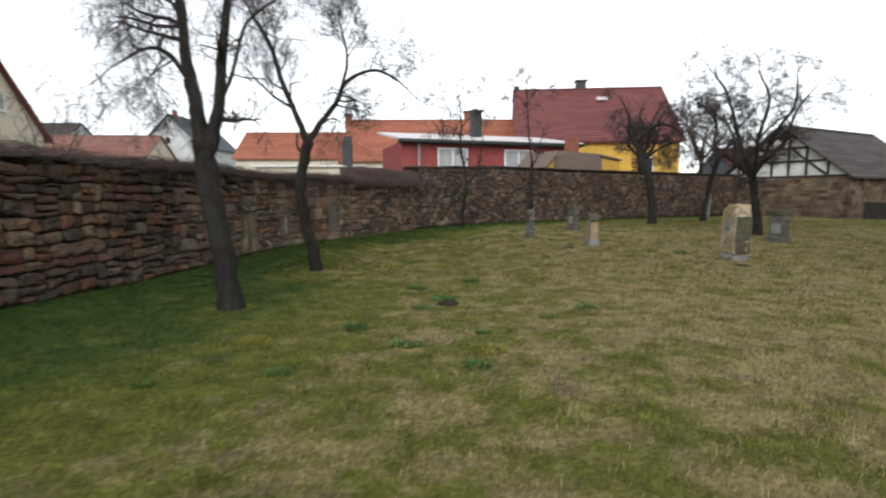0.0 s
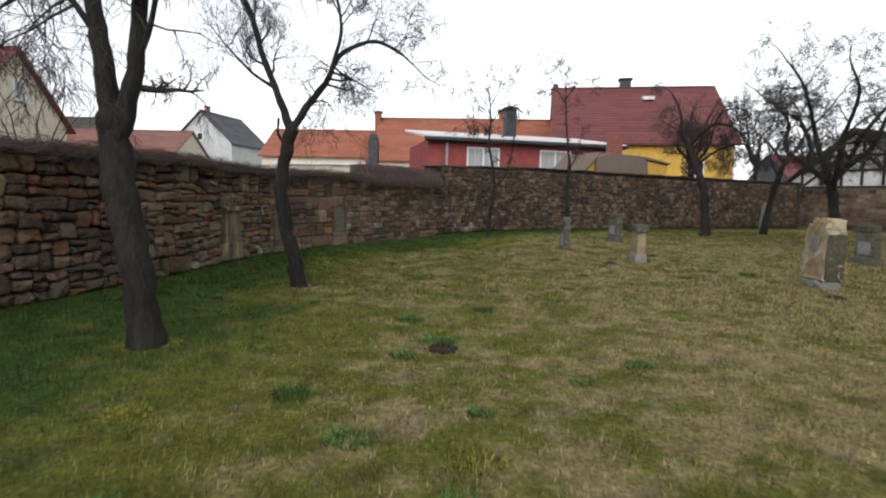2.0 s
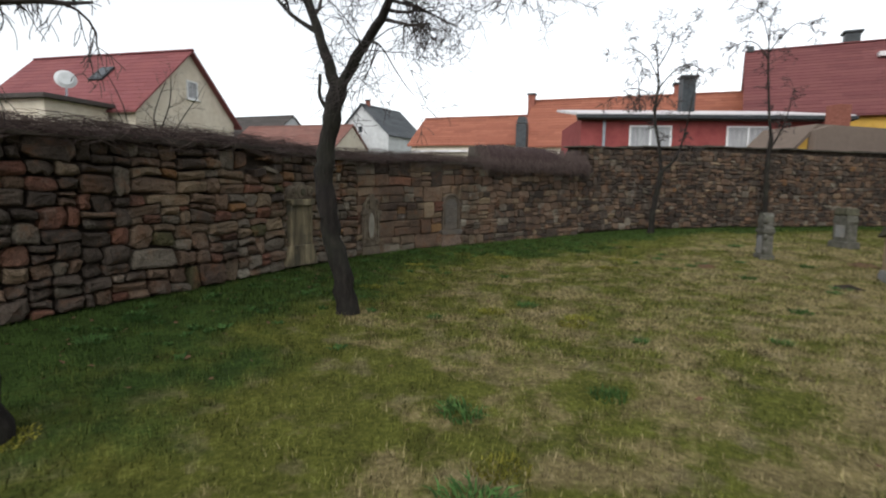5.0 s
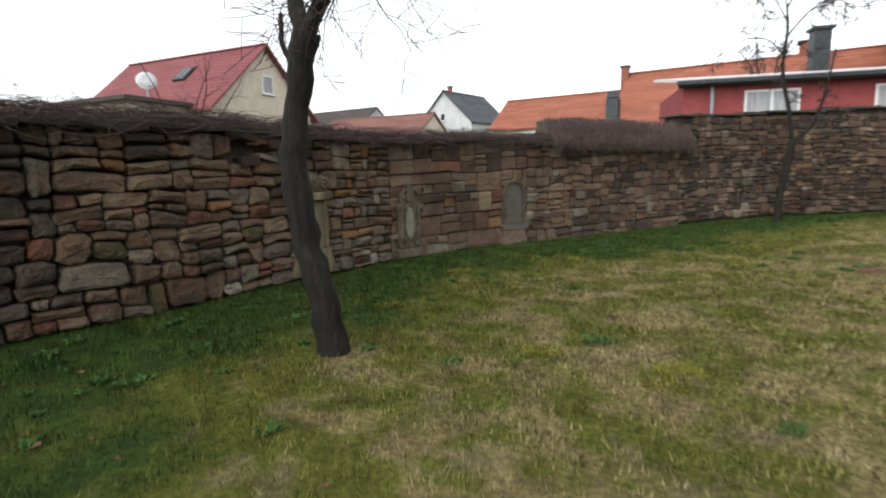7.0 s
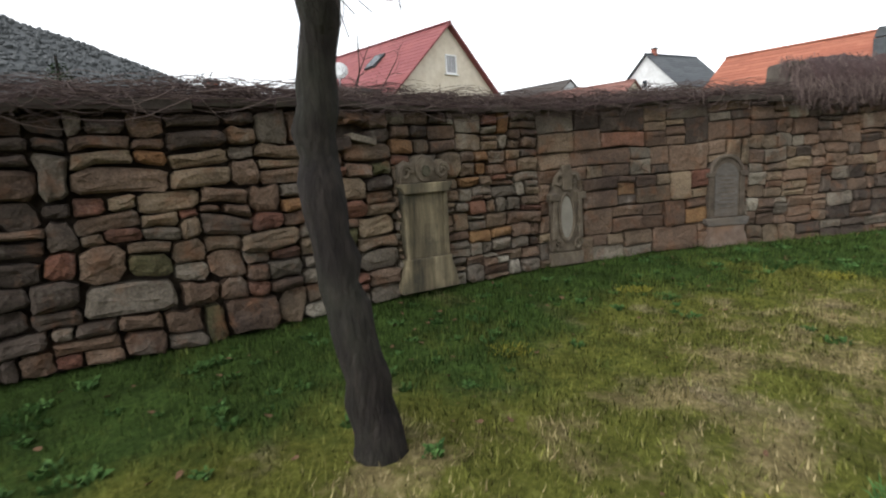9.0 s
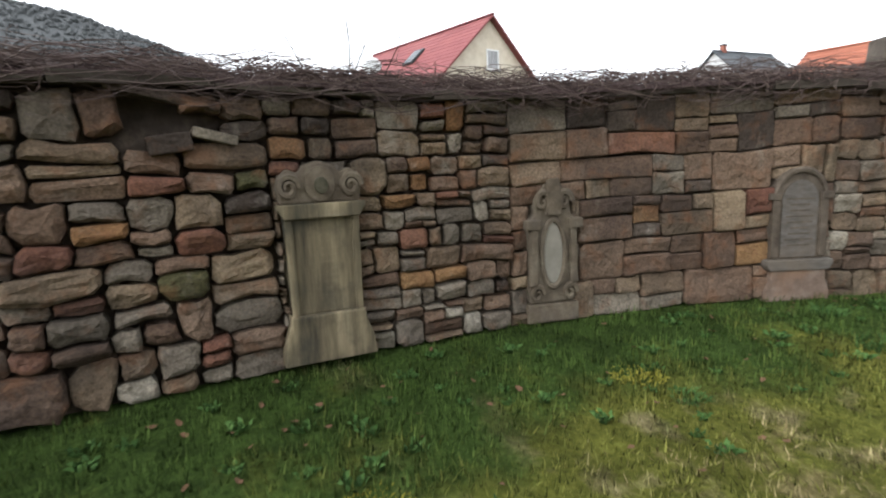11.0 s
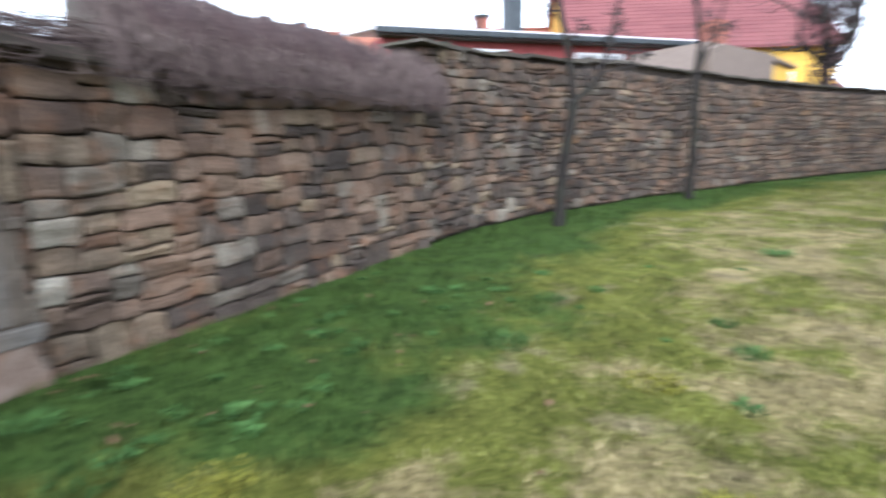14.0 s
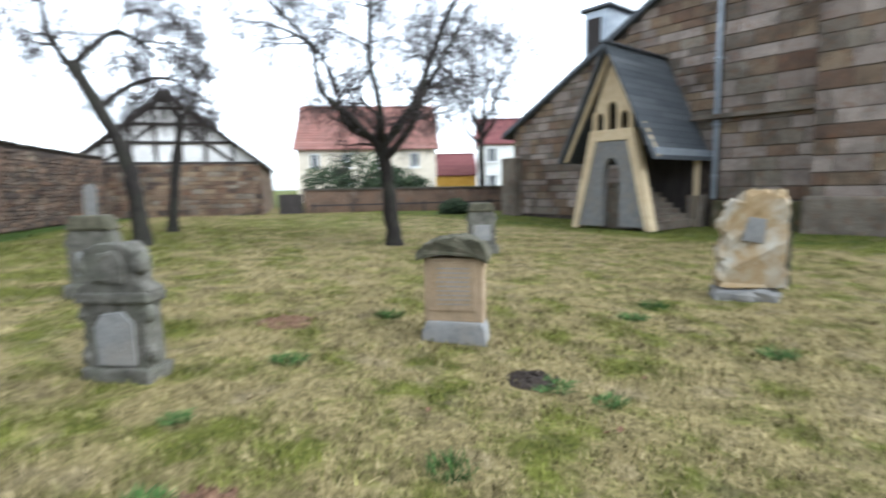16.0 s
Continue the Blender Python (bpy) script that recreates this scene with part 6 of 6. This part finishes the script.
def blades(name, count, x0, x1, y0, y1, seed, longest, width):
    g = np.random.default_rng(seed)
    x, y = g.uniform(x0, x1, count), g.uniform(y0, y1, count)
    line = np.interp(y, WALL_LINE[:, 1], WALL_LINE[:, 0])
    clump = np.sin(x * 7.1 + 2 * np.sin(y * 3.3)) * np.sin(y * 6.3 + 2 * np.sin(x * 2.7)) * .5 + .5
    keep = (x > line + .05) & (g.random(count) < .45 + .55 * clump)
    x, y, clump = x[keep], y[keep], clump[keep]
    n = len(x)
    z, green = on_grid(GH, x, y), on_grid(GG, x, y)
    lush = np.clip((green - .1) / .4, 0, 1)
    length = longest * g.uniform(.45, 1.0, n) * (.7 + .5 * clump) * (1 + .25 * lush)
    a = g.uniform(0, 2 * np.pi, n)
    lean = g.uniform(.25, 1.25, n) - .25 * lush
    dx, dy = np.cos(a), np.sin(a)
    w = width * g.uniform(.6, 1.3, n)
    tip = np.stack([x + dx * np.sin(lean) * length, y + dy * np.sin(lean) * length, z + np.cos(lean) * length + .004], 1)
    left = np.stack([x - dy * w, y + dx * w, z - .006], 1)
    right = np.stack([x + dy * w, y - dx * w, z - .006], 1)
    v = np.stack([left, right, tip], 1).reshape(-1, 3)
    me = bpy.data.meshes.new(name)
    me.vertices.add(len(v))
    me.vertices.foreach_set("co", v.astype(np.float32).ravel())
    me.loops.add(3 * n)
    me.loops.foreach_set("vertex_index", np.arange(3 * n, dtype=np.int32))
    me.polygons.add(n)
    me.polygons.foreach_set("loop_start", np.arange(0, 3 * n, 3, dtype=np.int32))
    me.update(calc_edges=True)
    me.materials.append(BLADE)
    at = me.attributes.new("green", 'FLOAT', 'POINT')
    at.data.foreach_set("value", np.repeat(green + g.uniform(-.12, .12, n), 3).astype(np.float32))
    return tagged(new(name, me), "short winter grass, straw and green", "grass", kind="stuff")


blades("grass", 330000, -5.6, 6.0, -.5, 18.5, 1, .06, .0034)
blades("grass", 200000, -5.6, 14.0, 10, 27, 2, .07, .006)
blades("grass", 60000, 4.0, 22.0, 4, 30, 3, .08, .009)


def tuft_mesh(name, count, radius, longest, width, seed, mat):
    r = random.Random(seed)
    heap = Heap()
    for k in range(count):
        a, q = r.uniform(0, 6.28), radius * math.sqrt(r.random())
        p = Vector((q * math.cos(a), q * math.sin(a), -.01))
        b = r.uniform(0, 6.28)
        out = Vector((math.cos(b), math.sin(b), 0)) * .6 + Vector((math.cos(a), math.sin(a), 0)) * .5 * q / radius
        ln = longest * r.uniform(.5, 1.0)
        side = out.orthogonal().normalized() * width
        mid = p + out * ln * .35 + Vector((0, 0, ln * .6))
        tip = p + out * ln * .9 + Vector((0, 0, ln * .75))
        heap.add([p - side, p + side, mid + side * .8, mid - side * .8, tip], [(0, 1, 2, 3), (3, 2, 4)])
    return heap.mesh(name, [mat])


TUFT_GREEN = material("lush_grass_tuft", [(.022, .05, .012), (.045, .1, .022), (.08, .15, .04)], 20, vary="island", spread=.6, bump=0)
MOSS_GREEN = material("yellow_green_moss", [(.1, .1, .012), (.17, .16, .02), (.23, .21, .04)], 20, vary="island", spread=.6, bump=0)
tufts = [tuft_mesh("grass_tuft", 130, .13, .11, .006, k, TUFT_GREEN) for k in range(3)]
r = random.Random(21)
spots = [(.44, 5.84), (1.3, 6.6), (-.4, 8.6), (.5, 9.3), (1.0, 17.4), (1.5, 16.3), (.9, 16.9), (1.7, 16.6), (2.4, 17.0), (-.6, 17.2), (-.1, 18.1), (2.3, 15.4), (1.2, 15.9), (5.0, 16.6), (3.3, 14.6), (5.6, 14.2), (4.6, 13.2), (6.2, 13.9), (-1.0, 6.0), (-1.4, 4.4), (2.6, 19.3), (3.5, 16.9), (6.6, 16.2)]
for k in range(18):
    spots.append((r.uniform(-4.2, 3.5), r.uniform(3.5, 19)))
for k, (x, y) in enumerate(spots):
    if x < float(np.interp(y, WALL_LINE[:, 1], WALL_LINE[:, 0])) + .35:
        continue
    t = tagged(new("grass_tuft", tufts[k % 3]), "lush dark green tuft of grass in the lawn", "grass tuft", "tufts in the lawn")
    q = r.uniform(.6, 1.15)
    t.matrix_world = pose(x, y, height(x, y), 0, 0, r.uniform(0, 360)) @ Matrix.Diagonal((q, q, q * r.uniform(.6, 1), 1))
moss = tuft_mesh("moss_patch", 240, .17, .05, .008, 9, MOSS_GREEN)
for k in range(12):
    x, y = r.uniform(-3.6, 1.5), r.uniform(5, 17)
    t = tagged(new("moss_patch", moss), "yellow-green patch of moss in the grass", "moss", "moss patches")
    t.matrix_world = pose(x, y, height(x, y), 0, 0, r.uniform(0, 360))


def mound(x, y, radius, high, mat, name, label, seed):
    r = random.Random(seed)
    t = thing(name, label, "soil heap", at=pose(x, y, height(x, y)))
    vs, fs, n = [(0, 0, high)], [], 20
    for k in range(1, 7):
        for i in range(n):
            a = 2 * math.pi * i / n
            q = radius * k / 6 * (1 + .25 * noise.noise((math.cos(a) * 1.4, math.sin(a) * 1.4, seed)))
            h = high * (1 - (k / 6) ** 1.6) + .035 * noise.noise((q * math.cos(a) * 16, q * math.sin(a) * 16, seed)) * (1 if k < 6 else 0) - (.02 if k == 6 else 0)
            vs.append((q * math.cos(a), q * math.sin(a), h))
    for i in range(n):
        fs.append((0, 1 + i, 1 + (i + 1) % n))
        for k in range(5):
            a, b = 1 + k * n, 1 + (k + 1) * n
            fs.append((a + i, b + i, b + (i + 1) % n, a + (i + 1) % n))
    part_mesh("soil", mesh_of("soil", vs, fs, mat, True), t)
    clods = Heap()
    for k in range(40):
        a, q = r.uniform(0, 6.28), radius * r.uniform(.1, 1.15)
        p = Vector((q * math.cos(a), q * math.sin(a), max(0, high * (1 - (q / radius) ** 1.6)) + .005))
        e = r.uniform(.008, .025)
        clods.add([p + Vector(d) * e * r.uniform(.7, 1.3) for d in ((1, 0, 0), (-1, 0, 0), (0, 1, 0), (0, -1, 0), (0, 0, 1), (0, 0, -1))],
                  [(0, 2, 4), (2, 1, 4), (1, 3, 4), (3, 0, 4), (2, 0, 5), (1, 2, 5), (3, 1, 5), (0, 3, 5)])
    part_mesh("crumbled_soil", clods.mesh("crumbled_soil", [mat]), t)["kind"] = "stuff"
    return t


weed_mesh = tuft_mesh("weed_rosette", 26, .05, .07, .016, 15, TUFT_GREEN)
weeds = Heap()
leaf_v, leaf_f = [v.co.copy() for v in weed_mesh.vertices], [tuple(p.vertices) for p in weed_mesh.polygons]
for k in range(150):
    y = r.uniform(8.5, 19)
    x = float(np.interp(y, WALL_LINE[:, 1], WALL_LINE[:, 0])) + .25 + abs(r.gauss(0, 1.1))
    q = r.uniform(.6, 1.4)
    m = pose(x, y, height(x, y), 0, 0, r.uniform(0, 360)) @ Matrix.Diagonal((q, q, q * .8, 1))
    weeds.add([m @ v for v in leaf_v], leaf_f)
tagged(new("weeds", weeds.mesh("weeds", [TUFT_GREEN])), "small leafy green weeds in the grass along the wall", "weeds", kind="stuff")
mound(.06, 7.42, .16, .05, EARTH, "molehill", "dark fresh molehill with crumbled soil", 2)
mound(3.58, 15.1, .2, .05, EARTH, "molehill", "small dark molehill in the grass", 4)
mound(4.5, 17.5, .3, .04, RED_EARTH, "leaf_heap", "flat heap of reddish rotten leaves", 8)
mound(1.75, 16.35, .16, .04, RED_EARTH, "leaf_heap", "small heap of reddish brown leaves", 10)
mound(6.4, 11.4, .16, .03, EARTH, "molehill", "small dark molehill in the grass", 12)
t = tagged(new("grass_tuft", tufts[1]), "lush grass growing round the molehill", "grass tuft", "tufts in the lawn")
t.matrix_world = pose(.0, 7.68, height(0, 7.7)) @ Matrix.Diagonal((1.5, .9, 1.1, 1))

leaf = mesh_of("fallen_leaf", [(-.03, 0, .004), (-.012, -.018, .012), (.015, -.016, .006), (.035, 0, .014), (.014, .018, .012), (-.012, .017, .004), (0, 0, .001)],
               [(6, 0, 1), (6, 1, 2), (6, 2, 3), (6, 3, 4), (6, 4, 5), (6, 5, 0)], LEAF)
for k in range(230):
    if k < 180:
        y = r.uniform(7.5, 18.5)
        x = float(np.interp(y, WALL_LINE[:, 1], WALL_LINE[:, 0])) + .2 + abs(r.gauss(0, 1.3))
    else:
        x, y = r.uniform(-2, 4), r.uniform(3, 18)
    f = tagged(new("fallen_leaf", leaf), "small curled brown fallen leaf on the grass", "leaf", "fallen leaves")
    q = r.uniform(.4, 1.0)
    f.matrix_world = pose(x, y, height(x, y) + .02, r.uniform(-25, 25), r.uniform(-25, 25), r.uniform(0, 360)) @ Matrix.Diagonal((q, q, q, 1))

# ---- the near stones of the wall, piece by piece ----
for v, f, kind in near_stones:
    c = np.mean(np.array(v), axis=0)
    me = mesh_of("stone", [np.array(p) - c for p in v], f, PIECE[kind])
    ob = new("stone", me)
    ob.parent = boundary_wall
    ob.location = [float(q) for q in c]
